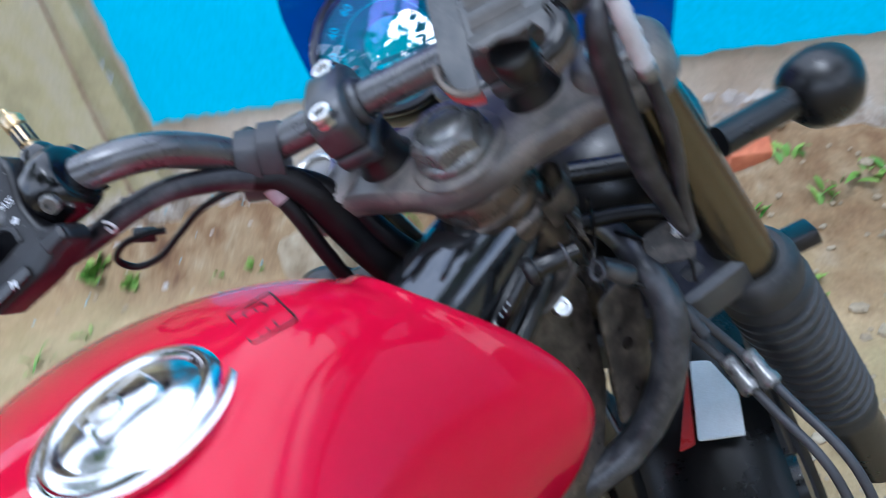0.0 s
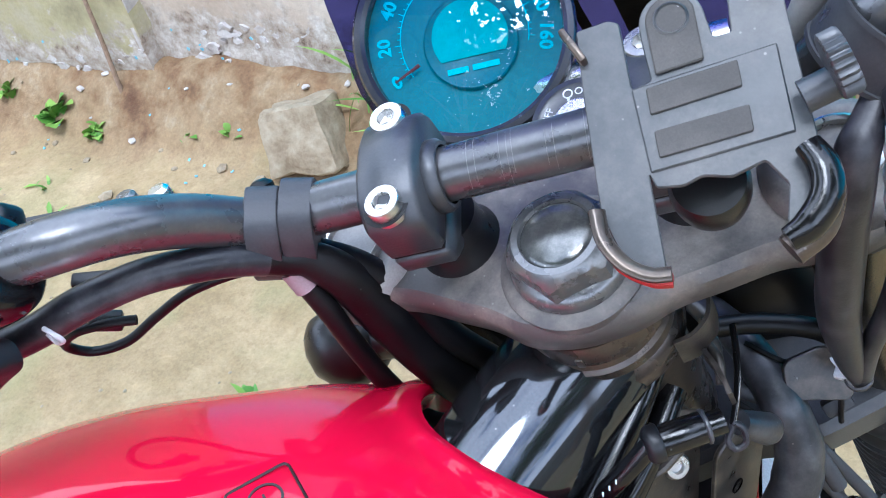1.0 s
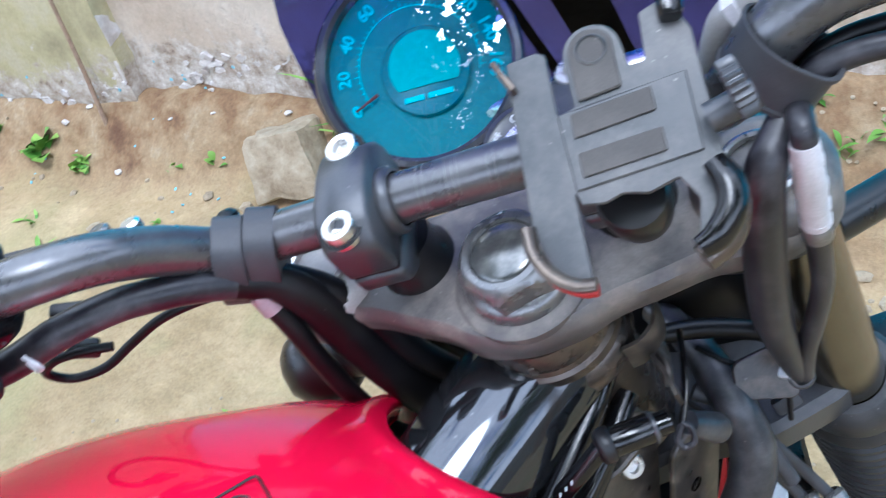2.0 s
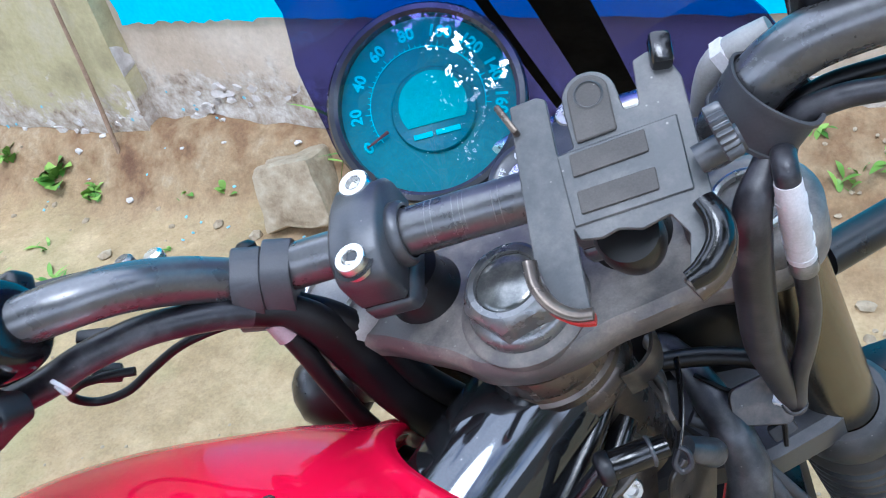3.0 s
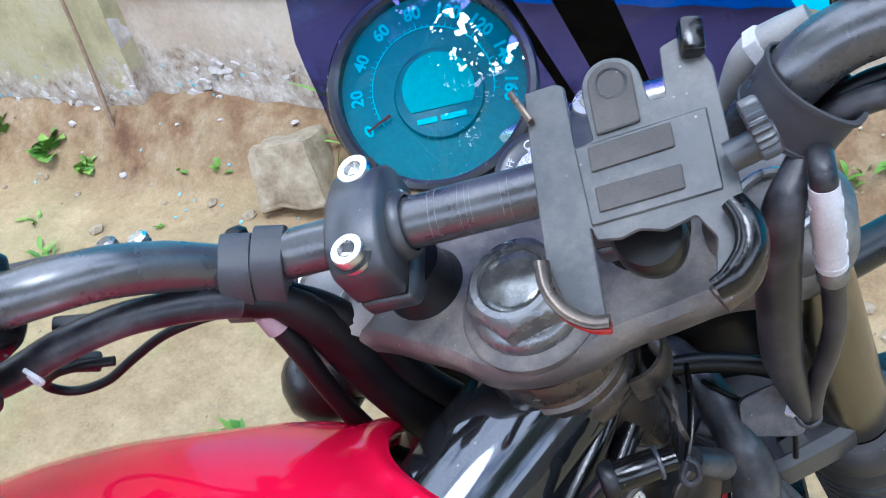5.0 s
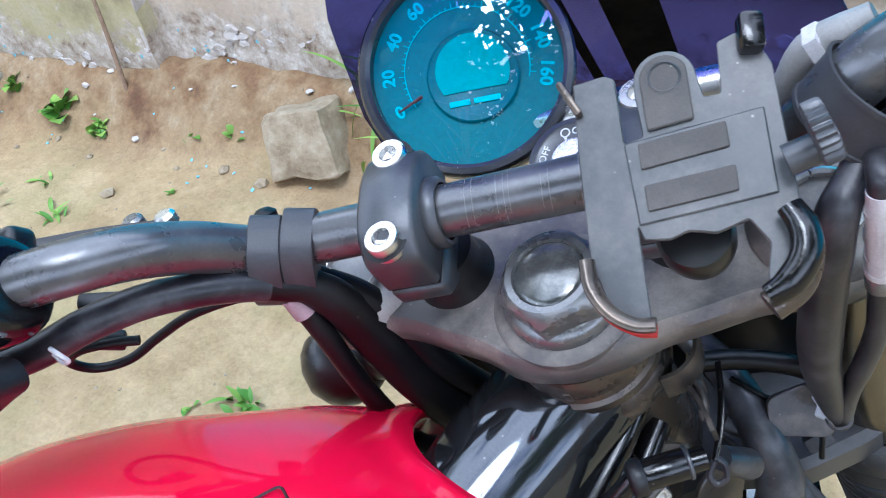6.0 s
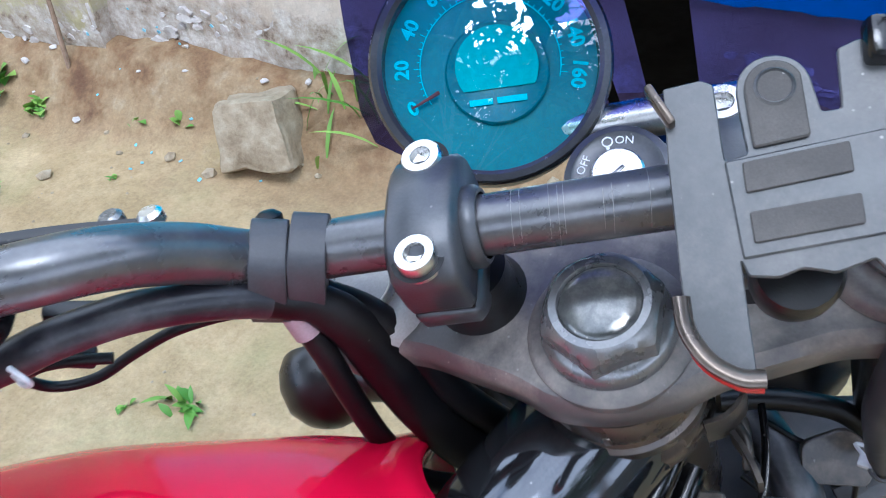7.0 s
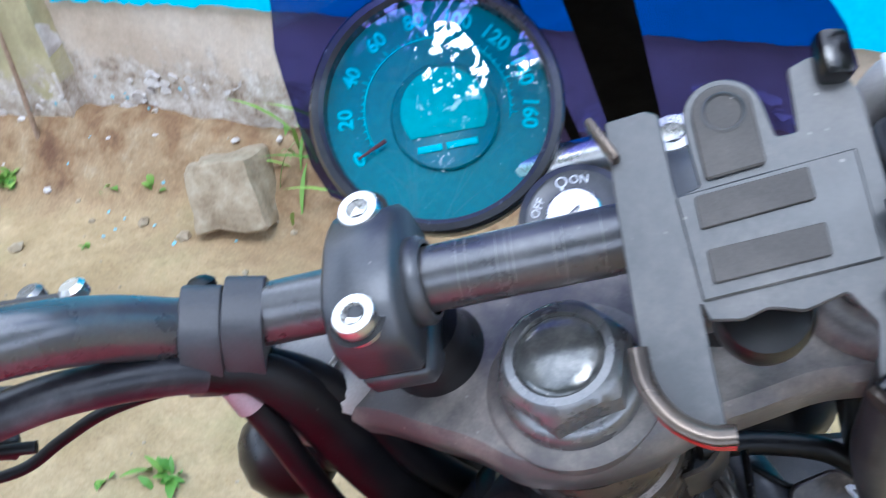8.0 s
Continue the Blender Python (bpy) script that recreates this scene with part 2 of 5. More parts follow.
def plaster_mat(name, stops, top, reach, scale=3.0):
    m, nt, p = nodes_of(name)
    big, mid_n, fine = noise_tex(nt, scale, 8, 0.65), noise_tex(nt, 11, 8, 0.7), noise_tex(nt, 70, 6, 0.7)
    c = ramp(nt, big.outputs["Fac"], stops)
    geo = nt.nodes.new("ShaderNodeNewGeometry")
    sep = nt.nodes.new("ShaderNodeSeparateXYZ")
    nt.links.new(geo.outputs["Position"], sep.inputs[0])
    wob = nt.nodes.new("ShaderNodeMath")
    wob.operation = 'MULTIPLY_ADD'
    wob.inputs[1].default_value = reach
    nt.links.new(mid_n.outputs["Fac"], wob.inputs[0])
    nt.links.new(sep.outputs["Z"], wob.inputs[2])
    # crumbled band: pale lime, grey cement and holes of dark earth
    band = nt.nodes.new("ShaderNodeMapRange")
    band.inputs["From Min"].default_value, band.inputs["From Max"].default_value = top, top - 0.05
    nt.links.new(wob.outputs[0], band.inputs["Value"])
    crumb = ramp(nt, noise_tex(nt, 26, 6, 0.7).outputs["Fac"], [(0.30, (0.16, 0.115, 0.08)), (0.40, (0.36, 0.295, 0.235)), (0.54, (0.50, 0.455, 0.40)), (0.64, (0.64, 0.61, 0.57)), (0.74, (0.8, 0.79, 0.78))])
    col = mix_col(nt, band.outputs[0], c.outputs["Color"], crumb.outputs["Color"])
    grain = ramp(nt, fine.outputs["Fac"], [(0.3, (0.82, 0.82, 0.82)), (0.7, (1.1, 1.1, 1.1))])
    nt.links.new(mix_col(nt, 0.7, col, grain.outputs["Color"], 'MULTIPLY'), p.inputs["Base Color"])
    setp(p, Roughness=0.92)
    tot = nt.nodes.new("ShaderNodeMath")
    tot.operation = 'ADD'
    nt.links.new(mid_n.outputs["Fac"], tot.inputs[0])
    nt.links.new(fine.outputs["Fac"], tot.inputs[1])
    bump(nt, p, tot.outputs[0], 0.6, 0.008)
    return m


PLASTER = plaster_mat("bare_beige_plaster", [(0.3, (0.44, 0.355, 0.27)), (0.5, (0.53, 0.45, 0.36)), (0.7, (0.62, 0.56, 0.49))], 0.56, 0.45)
YELLOW_WASH = plaster_mat("weathered_yellow_limewash", [(0.3, (0.30, 0.27, 0.16)), (0.46, (0.44, 0.395, 0.23)), (0.58, (0.47, 0.43, 0.30)), (0.72, (0.38, 0.37, 0.33))], 0.52, 0.5, 4.5)
WHITE_CRUMB = rough_mat("crumbling_white_plaster", [(0.3, (0.40, 0.36, 0.33)), (0.55, (0.55, 0.52, 0.50)), (0.75, (0.72, 0.71, 0.71))], 22, 0.006)
BLUE = rough_mat("sky_blue_wall_paint", [(0.3, (0.004, 0.50, 0.82)), (0.7, (0.008, 0.56, 0.88))], 2, 0.0008, 90, 0.55)
FLAKE = rough_mat("faded_blue_flake", [(0.3, (0.12, 0.42, 0.56)), (0.7, (0.3, 0.55, 0.65))], 20, 0.001)
FOOTING = rough_mat("mossy_grey_stone", [(0.3, (0.10, 0.095, 0.07)), (0.5, (0.25, 0.225, 0.165)), (0.7, (0.37, 0.335, 0.26))], 18, 0.01, 70)
STONE = rough_mat("grey_brown_stone", [(0.3, (0.20, 0.15, 0.095)), (0.5, (0.33, 0.265, 0.18)), (0.7, (0.44, 0.375, 0.275))], 22, 0.008, 80)
BRICK = rough_mat("red_brick", [(0.3, (0.45, 0.12, 0.06)), (0.7, (0.6, 0.2, 0.1))], 20, 0.004, 90)
TWIG = rough_mat("dry_stem", [(0.3, (0.22, 0.15, 0.10)), (0.7, (0.36, 0.26, 0.19))], 30, 0.001)


def leaf_mat(name, a, b, single=False):
    m, nt, p = nodes_of(name)
    if single:
        info = nt.nodes.new("ShaderNodeObjectInfo")
        src = info.outputs["Random"]
    else:
        info = nt.nodes.new("ShaderNodeNewGeometry")
        src = info.outputs["Random Per Island"]
    c = ramp(nt, src, [(0.0, a), (1.0, b)])
    nt.links.new(c.outputs["Color"], p.inputs["Base Color"])
    setp(p, Roughness=0.55, Subsurface_Weight=0.0)
    return m


LEAF = leaf_mat("green_leaf", (0.07, 0.20, 0.02), (0.26, 0.42, 0.08), True)
CANOPY = leaf_mat("tree_leaf", (0.03, 0.08, 0.012), (0.10, 0.19, 0.03))

UNSEEN_WALL = rough_mat("stained_grey_plaster", [(0.3, (0.20, 0.18, 0.15)), (0.55, (0.30, 0.28, 0.24)), (0.75, (0.38, 0.36, 0.32))], 1.2, 0.004, 40)


# ---- building helpers ----
MM = 0.001
# steering frame: x along the handlebar to the rider's right, y ahead, z up the fork; millimetres
STEER = Matrix(((0.9307, -0.3532, -0.0951, 0.0433), (0.2985, 0.8837, -0.3604, 0.0385), (0.2114, 0.3070, 0.9279, 0.9979), (0, 0, 0, 1))) @ Matrix.Diagonal((MM, MM, MM, 1))
# bike frame: x right, y ahead, z up from the steering head; millimetres
BIKE = Matrix.Translation((0.059, 0.055, 0.90)) @ pose(0, 0, 0, 0, 0, -20) @ Matrix.Diagonal((MM, MM, MM, 1))
# phone holder frame
_hy = Vector((-0.169, 0.930, 0.326)).normalized()
_hx = Vector((0.984, 0.179, 0.001)); _hx = (_hx - _hy * _hx.dot(_hy)).normalized()
_hz = _hx.cross(_hy)
HOLD = STEER @ Matrix(((_hx.x, _hy.x, _hz.x, 60), (_hx.y, _hy.y, _hz.y, -25), (_hx.z, _hy.z, _hz.z, 37), (0, 0, 0, 1)))
ONE = Matrix.Identity(4)
PLACE = {}


def root(name, at, label, category, kind="", group=""):
    ob = new(name)
    ob.empty_display_size = 0.05
    ob.location = at
    PLACE[ob] = Vector(at)
    return tagged(ob, label, category, group, kind)


def part(name, bm, material, parent=None, label="", frame_m=ONE, smooth=True, sharp=40):
    """Links a bmesh as one mesh object under a thing or a part; frame_m takes it into the world."""
    bm.transform(frame_m)
    bmesh.ops.recalc_face_normals(bm, faces=bm.faces[:])
    if bm.verts:
        lo = Vector([min(v.co[k] for v in bm.verts) for k in range(3)])
        hi = Vector([max(v.co[k] for v in bm.verts) for k in range(3)])
        c = (lo + hi) / 2
    else:
        c = Vector((0, 0, 0))
    bmesh.ops.translate(bm, verts=bm.verts[:], vec=-c)
    me = bpy.data.meshes.new(name)
    if smooth:
        lim = radians(sharp)
        for f in bm.faces:
            f.smooth = True
        for e in bm.edges:
            if len(e.link_faces) != 2 or e.calc_face_angle(3.2) > lim:
                e.smooth = False
    bm.to_mesh(me)
    bm.free()
    for mat in (material if isinstance(material, (list, tuple)) else [material]):
        me.materials.append(mat)
    ob = new(name, me)
    ob.location = c
    PLACE[ob] = c
    if parent is not None:
        ob.parent = parent
        ob.location = c - PLACE[parent]
    if label:
        tagged(ob, label)
    return ob


def spline(pts, per=8):
    """Catmull-Rom through the points."""
    P = [Vector(p) for p in pts]
    P = [P[0] * 2 - P[1]] + P + [P[-1] * 2 - P[-2]]
    out = []
    for i in range(1, len(P) - 2):
        a, b, c, d = P[i - 1:i + 3]
        for k in range(per):
            t = k / per
            out.append(0.5 * ((2 * b) + (c - a) * t + (2 * a - 5 * b + 4 * c - d) * t * t + (3 * b - a - 3 * c + d) * t ** 3))
    out.append(P[-2])
    return out


def tube(pts, r, n=14, per=8, bm=None, flat=1.0):
    """A round bar along a smooth path; r: one radius, or one for each given point."""
    bm = bm or bmesh.new()
    path = spline(pts, per) if per > 1 else [Vector(p) for p in pts]
    rad = [r] * len(path) if not isinstance(r, (list, tuple)) else [float(np.interp(i / (len(path) - 1) * (len(r) - 1), range(len(r)), r)) for i in range(len(path))]
    side, rings = None, []
    for i, p in enumerate(path):
        d = (path[min(i + 1, len(path) - 1)] - path[max(i - 1, 0)]).normalized()
        if side is None:
            side = d.orthogonal().normalized()
        side = (side - d * side.dot(d)).normalized()
        up = d.cross(side)
        rings.append([bm.verts.new(p + (side * math.cos(a) + up * math.sin(a) * flat) * rad[i]) for a in [2 * math.pi * k / n for k in range(n)]])
    for a, b in zip(rings, rings[1:]):
        for k in range(n):
            bm.faces.new((a[k], a[(k + 1) % n], b[(k + 1) % n], b[k]))
    bm.faces.new(rings[0][::-1])
    bm.faces.new(rings[-1])
    return bm


def lathe(profile, n=32, axis=None, at=(0, 0, 0), bm=None, lobes=0, lobe=0.0):
    """Turns (radius, height) pairs about an axis; a radius of 0 closes the end."""
    bm = bm or bmesh.new()
    ax = Vector(axis or (0, 0, 1)).normalized()
    m = ax.to_track_quat('Z', 'Y').to_matrix()
    at = Vector(at)
    rings = []
    for r, z in profile:
        if r <= 0:
            rings.append([bm.verts.new(at + m @ Vector((0, 0, z)))])
        else:
            ring = []
            for k in range(n):
                a = 2 * math.pi * k / n
                rr = r * (1 + lobe * math.cos(a * lobes)) if lobes else r
                ring.append(bm.verts.new(at + m @ Vector((rr * math.cos(a), rr * math.sin(a), z))))
            rings.append(ring)
    for a, b in zip(rings, rings[1:]):
        if len(a) == 1 and len(b) == 1:
            continue
        for k in range(n):
            if len(a) == 1:
                bm.faces.new((a[0], b[k], b[(k + 1) % n]))
            elif len(b) == 1:
                bm.faces.new((a[k], a[(k + 1) % n], b[0]))
            else:
                bm.faces.new((a[k], a[(k + 1) % n], b[(k + 1) % n], b[k]))
    return bm


def round_poly(pts, r, seg=4):
    """A 2D outline with rounded corners."""
    out = []
    n = len(pts)
    for i in range(n):
        p0, p, p1 = (Vector((*pts[(i + k) % n][:2], 0)) for k in (-1, 0, 1))
        a, b = (p0 - p), (p1 - p)
        rr = min(r, a.length * 0.45, b.length * 0.45)
        s, e = p + a.normalized() * rr, p + b.normalized() * rr
        for k in range(seg + 1):
            t = k / seg
            q = s * (1 - t) ** 2 + p * 2 * t * (1 - t) + e * t * t
            out.append((q.x, q.y))
    return out


def plate(outline, z0, z1, bevel=0.0, bm=None):
    """A flat outline with thickness and softened rims."""
    bm = bm or bmesh.new()

    def ring(z, inset):
        vs = []
        n = len(outline)
        for i in range(n):
            p0, p, p1 = (Vector(outline[(i + k) % n]) for k in (-1, 0, 1))
            t = (p1 - p0)
            nrm = Vector((-t.y, t.x)).normalized() if t.length > 1e-6 else Vector((0, 0))
            vs.append(bm.verts.new((*(p + nrm * inset * sgn), z)))
        return vs
    area = sum(outline[i][0] * outline[(i + 1) % len(outline)][1] - outline[(i + 1) % len(outline)][0] * outline[i][1] for i in range(len(outline)))
    sgn = 1 if area > 0 else -1
    levels = [(z0, bevel), (z0 + bevel, 0), (z1 - bevel, 0), (z1, bevel)] if bevel else [(z0, 0), (z1, 0)]
    rings = [ring(z, b) for z, b in levels]
    n = len(outline)
    for a, b in zip(rings, rings[1:]):
        for k in range(n):
            bm.faces.new((a[k], a[(k + 1) % n], b[(k + 1) % n], b[k]))
    bm.faces.new(rings[0][::-1])
    bm.faces.new(rings[-1])
    return bm


def pillow(outline, z0, z1, r=4.0, seg=4):
    """A flat outline with thickness whose upper rim is a rounded quarter."""
    bm = bmesh.new()
    n = len(outline)
    area = sum(outline[i][0] * outline[(i + 1) % n][1] - outline[(i + 1) % n][0] * outline[i][1] for i in range(n))
    sgn = 1 if area > 0 else -1

    def ring(z, inset):
        vs = []
        for i in range(n):
            p0, p, p1 = (Vector(outline[(i + k) % n]) for k in (-1, 0, 1))
            t = p1 - p0
            nrm = Vector((-t.y, t.x)).normalized() if t.length > 1e-6 else Vector((0, 0))
            vs.append(bm.verts.new((*(p + nrm * inset * sgn), z)))
        return vs
    levels = [ring(z0, 0)]
    for k in range(seg + 1):
        a = math.pi / 2 * k / seg
        levels.append(ring(z1 - r * (1 - math.sin(a)), r * (1 - math.cos(a))))
    for lo, hi in zip(levels, levels[1:]):
        for i in range(n):
            bm.faces.new((lo[i], lo[(i + 1) % n], hi[(i + 1) % n], hi[i]))
    bm.faces.new(levels[0][::-1])
    bm.faces.new(levels[-1])
    return bm


def band(path, z0, z1, thick):
    """A strip of sheet bent along a path, standing on edge."""
    mid = [v.xy for v in spline([(*p, 0) for p in path], 6)]
    bm = bmesh.new()
    rows = []
    for i, p in enumerate(mid):
        d = (mid[min(i + 1, len(mid) - 1)] - mid[max(i - 1, 0)]).normalized()
        nrm = Vector((-d.y, d.x)) * thick / 2
        rows.append([bm.verts.new((*(p + nrm * k), z)) for k, z in ((1, z0), (-1, z0), (-1, z1), (1, z1))])
    for a, b in zip(rows, rows[1:]):
        for k in range(4):
            bm.faces.new((a[k], a[(k + 1) % 4], b[(k + 1) % 4], b[k]))
    bm.faces.new(rows[0])
    bm.faces.new(rows[-1][::-1])
    return bm


def block(size, bevel=2.0, at=(0, 0, 0), turn=None, seg=2, bm=None):
    """A box with rounded edges."""
    tmp = bmesh.new()
    bmesh.ops.create_cube(tmp, size=1.0)
    bmesh.ops.scale(tmp, vec=size, verts=tmp.verts[:])
    if bevel:
        bmesh.ops.bevel(tmp, geom=tmp.edges[:], offset=bevel, segments=seg, affect='EDGES', profile=0.5)
    m = Matrix.Translation(at) @ (turn.to_4x4() if turn is not None else Matrix.Identity(4))
    tmp.transform(m)
    if bm is None:
        return tmp
    join(bm, tmp)
    return bm


def join(bm, other):
    me = bpy.data.meshes.new("tmp")
    other.to_mesh(me)
    other.free()
    bm.from_mesh(me)
    bpy.data.meshes.remove(me)
    return bm


def rot(rx, ry, rz):
    return Euler([radians(a) for a in (rx, ry, rz)]).to_matrix()


def letters(text, size, depth=0.15, bold=0.0):
    """Built-in font lettering as a bmesh, centred, lying in x and y."""
    cu = bpy.data.curves.new("lettering", 'FONT')
    cu.body, cu.size, cu.extrude, cu.align_x, cu.align_y = text, size, depth, 'CENTER', 'CENTER'
    cu.resolution_u = 3
    cu.offset = bold
    ob = bpy.data.objects.new("lettering", cu)
    scene.collection.objects.link(ob)
    dg = bpy.context.evaluated_depsgraph_get()
    me = bpy.data.meshes.new_from_object(ob.evaluated_get(dg))
    bm = bmesh.new()
    bm.from_mesh(me)
    bpy.data.objects.remove(ob)
    bpy.data.meshes.remove(me)
    return bm


def basis(x, y, z, at):
    x, y, z, at = (Vector(v) for v in (x, y, z, at))
    return Matrix(((x.x, y.x, z.x, at.x), (x.y, y.y, z.y, at.y), (x.z, y.z, z.z, at.z), (0, 0, 0, 1)))


def face_to(normal, up, at):
    """A frame whose z is the normal and whose y is nearest to up."""
    z = Vector(normal).normalized()
    y = Vector(up)
    y = (y - z * y.dot(z)).normalized()
    return basis(y.cross(z), y, z, at)


# ---- ground, wall, distance ----
WALL_Y = 1.36


def ground_z(x, y):
    h = 0.012 * noise.noise(Vector((x * 1.3, y * 1.3, 0))) + 0.006 * noise.noise(Vector((x * 6, y * 6, 3)))
    side = min(1.0, max(0.0, (x + 0.75) / 0.5))
    foot = 1.12 - 0.14 * side + 0.06 * noise.noise(Vector((x * 1.7, 5, 0)))
    k = min(1.0, max(0.0, (y - foot) / (WALL_Y - foot)))
    rise = (0.17 + 0.1 * side + 0.04 * noise.noise(Vector((x * 2.3, 9, 0)))) * (k * k * (3 - 2 * k))
    rough = 0.02 * k * noise.noise(Vector((x * 14, y * 14, 1))) + 0.012 * k * noise.noise(Vector((x * 30, y * 30, 4)))
    return h + rise + rough


def ground_sheet():
    xs = sorted(set([-400, -120, -40, -15, -8, -5] + [round(-3.6 + 0.045 * i, 3) for i in range(112)] + [2.2, 4, 8, 15, 40, 120, 400]))
    ys = sorted(set([-400, -120, -40, -15, -8, -4, -2.5, -1.6] + [round(-1.0 + 0.04 * i, 3) for i in range(66)] + [1.8, 2.5, 4, 8, 20, 60, 150, 400]))
    bm = bmesh.new()
    g = [[bm.verts.new((x, y, ground_z(x, y) if abs(x) < 8 and abs(y) < 4 else 0.0)) for x in xs] for y in ys]
    for j in range(len(ys) - 1):
        for i in range(len(xs) - 1):
            bm.faces.new((g[j][i], g[j][i + 1], g[j + 1][i + 1], g[j + 1][i]))
    return tagged(part("ground", bm, DIRT), "dry sandy dirt yard sloping up to the wall foot", "ground", kind="structure")


ground_sheet()


def ragged(a, b, n, amp, seed):
    """Points between two ends with a broken edge."""
    r = random.Random(seed)
    out = []
    for i in range(n):
        t = i / n
        out.append((a[0] + (b[0] - a[0]) * t + r.uniform(-amp, amp), a[1] + (b[1] - a[1]) * t + r.uniform(-amp, amp)))
    return out


UPRIGHT = Matrix(((1, 0, 0, 0), (0, 0, 1, 0), (0, 1, 0, 0), (0, 0, 0, 1)))  # x, z outline to a wall facing -y


def wall_plate(outline, y_back, y_front):
    bm = plate(outline, 0, 1)
    for v in bm.verts:
        x, z, k = v.co
        v.co = (x, y_back + (y_front - y_back) * k, z)
    return bm


def wall():
    bm = bmesh.new()
    # plaster face with gentle unevenness, and the wall's thickness behind it
    xs = [-9] + [round(-3.4 + 0.06 * i, 3) for i in range(95)] + [9]
    zs = [-0.2] + [round(0.0 + 0.05 * i, 3) for i in range(17)] + [1.2, 2.0, 2.7]
    front = [[bm.verts.new((x, WALL_Y + (0.012 * noise.noise(Vector((x * 5, z * 5, 2))) + 0.010 * noise.noise(Vector((x * 17, z * 17, 2)))) * (1.4 if z < 0.3 else 1 if z < 0.44 else 0.15), z)) for x in xs] for z in zs]
    for j in range(len(zs) - 1):
        for i in range(len(xs) - 1):
            bm.faces.new((front[j][i], front[j][i + 1], front[j + 1][i + 1], front[j + 1][i]))
    back = [bm.verts.new(p) for p in ((-9, WALL_Y + 0.2, -0.2), (9, WALL_Y + 0.2, -0.2), (9, WALL_Y + 0.2, 2.7), (-9, WALL_Y + 0.2, 2.7))]
    bm.faces.new(back)
    bm.faces.new([front[-1][i] for i in range(len(xs))] + [back[2], back[3]])
    bm.faces.new([front[j][-1] for j in range(len(zs))][::-1] + [back[2], back[1]][::1])
    bm.faces.new([front[j][0] for j in range(len(zs))] + [back[3], back[0]])
    w = tagged(part("wall_north", bm, PLASTER), "old house wall, bare beige plaster below sky-blue paint", "wall", kind="structure")
    # painted field above the bare strip
    edge = ragged((-1.66, 2.68), (-1.645, 0.468), 60, 0.008, 3) + ragged((-1.645, 0.468), (-1.2, 0.472), 24, 0.006, 4) + ragged((-1.2, 0.474), (0.4, 0.455), 48, 0.004, 5) + [(0.4, 0.455), (8.9, 0.455), (8.9, 2.68)]
    part("paint", wall_plate(edge, WALL_Y + 0.004, WALL_Y - 0.012), BLUE, w, "flat sky-blue wall paint with a ragged lower edge", smooth=False)
    return w


WALL = wall()
# unseen walls added behind the camera to cut low light and reflections
for name, size, at in (("unseen_wall_south", (18.4, 0.2, 3.0), (0, -8.6, 1.5)), ("unseen_wall_west", (0.2, 9.9, 3.0), (-9.1, -3.6, 1.5)), ("unseen_wall_east", (0.2, 9.9, 3.0), (9.1, -3.6, 1.5))):
    tagged(part(name, block(size, 0, at), UNSEEN_WALL, smooth=False), "unseen grey wall added to cut low light", "wall", kind="structure")


def pilaster():
    xs = [-9] + [round(-3.4 + 0.05 * i, 3) for i in range(35)] + [-1.685]
    bm = bmesh.new()
    zs = [0.10, 0.16, 0.2, 0.24, 0.28, 0.33, 0.4, 0.5, 0.6, 0.75, 1.0, 1.5, 2.7]
    g = []
    for j, z in enumerate(zs):
        row = []
        for i, x in enumerate(xs):
            zz = z + (0.07 * noise.noise(Vector((x * 4, 3, 1))) + 0.03 * noise.noise(Vector((x * 15, 3, 1)))) * (1 if j == 0 else max(0, 1 - j / 5))
            xx = x + (0.012 * noise.noise(Vector((2, z * 12, 5))) if i == len(xs) - 1 else 0)
            y = WALL_Y - 0.05 + 0.006 * noise.noise(Vector((x * 4, z * 4, 8))) + (0.02 if j == 0 else 0)
            row.append(bm.verts.new((xx, y, zz)))
        g.append(row)
    for j in range(len(zs) - 1):
        for i in range(len(xs) - 1):
            bm.faces.new((g[j][i], g[j][i + 1], g[j + 1][i + 1], g[j + 1][i]))
    # the return at its right edge and its broken underside
    back = [bm.verts.new((row[-1].co.x + 0.004, WALL_Y + 0.01, row[-1].co.z)) for row in g]
    for j in range(len(zs) - 1):
        bm.faces.new((g[j][-1], back[j], back[j + 1], g[j + 1][-1]))
    under = [bm.verts.new((v.co.x, WALL_Y + 0.01, v.co.z + 0.01)) for v in g[0]]
    for i in range(len(xs) - 1):
        bm.faces.new((g[0][i], under[i], under[i + 1], g[0][i + 1]))
    p = tagged(part("wall_pier", bm, YELLOW_WASH), "weathered yellow-grey limewashed wall pier", "wall", kind="structure")
    # chipped white arris between pier and blue paint
    bm = bmesh.new()
    rim = [(-1.70, 0.22 + 0.012 * i) for i in range(200)]
    worn = [(-1.689 + 0.022 * max(0, noise.noise(Vector((3, z * 7, 7))) - 0.05) + 0.003 * noise.noise(Vector((5, z * 30, 2))), z) for x, z in rim]
    join(bm, wall_plate(rim + worn[::-1], WALL_Y + 0.005, WALL_Y - 0.050))
    part("chipped_arris", bm, WHITE_CRUMB, p, "chipped white plaster edge", smooth=False)
    return p


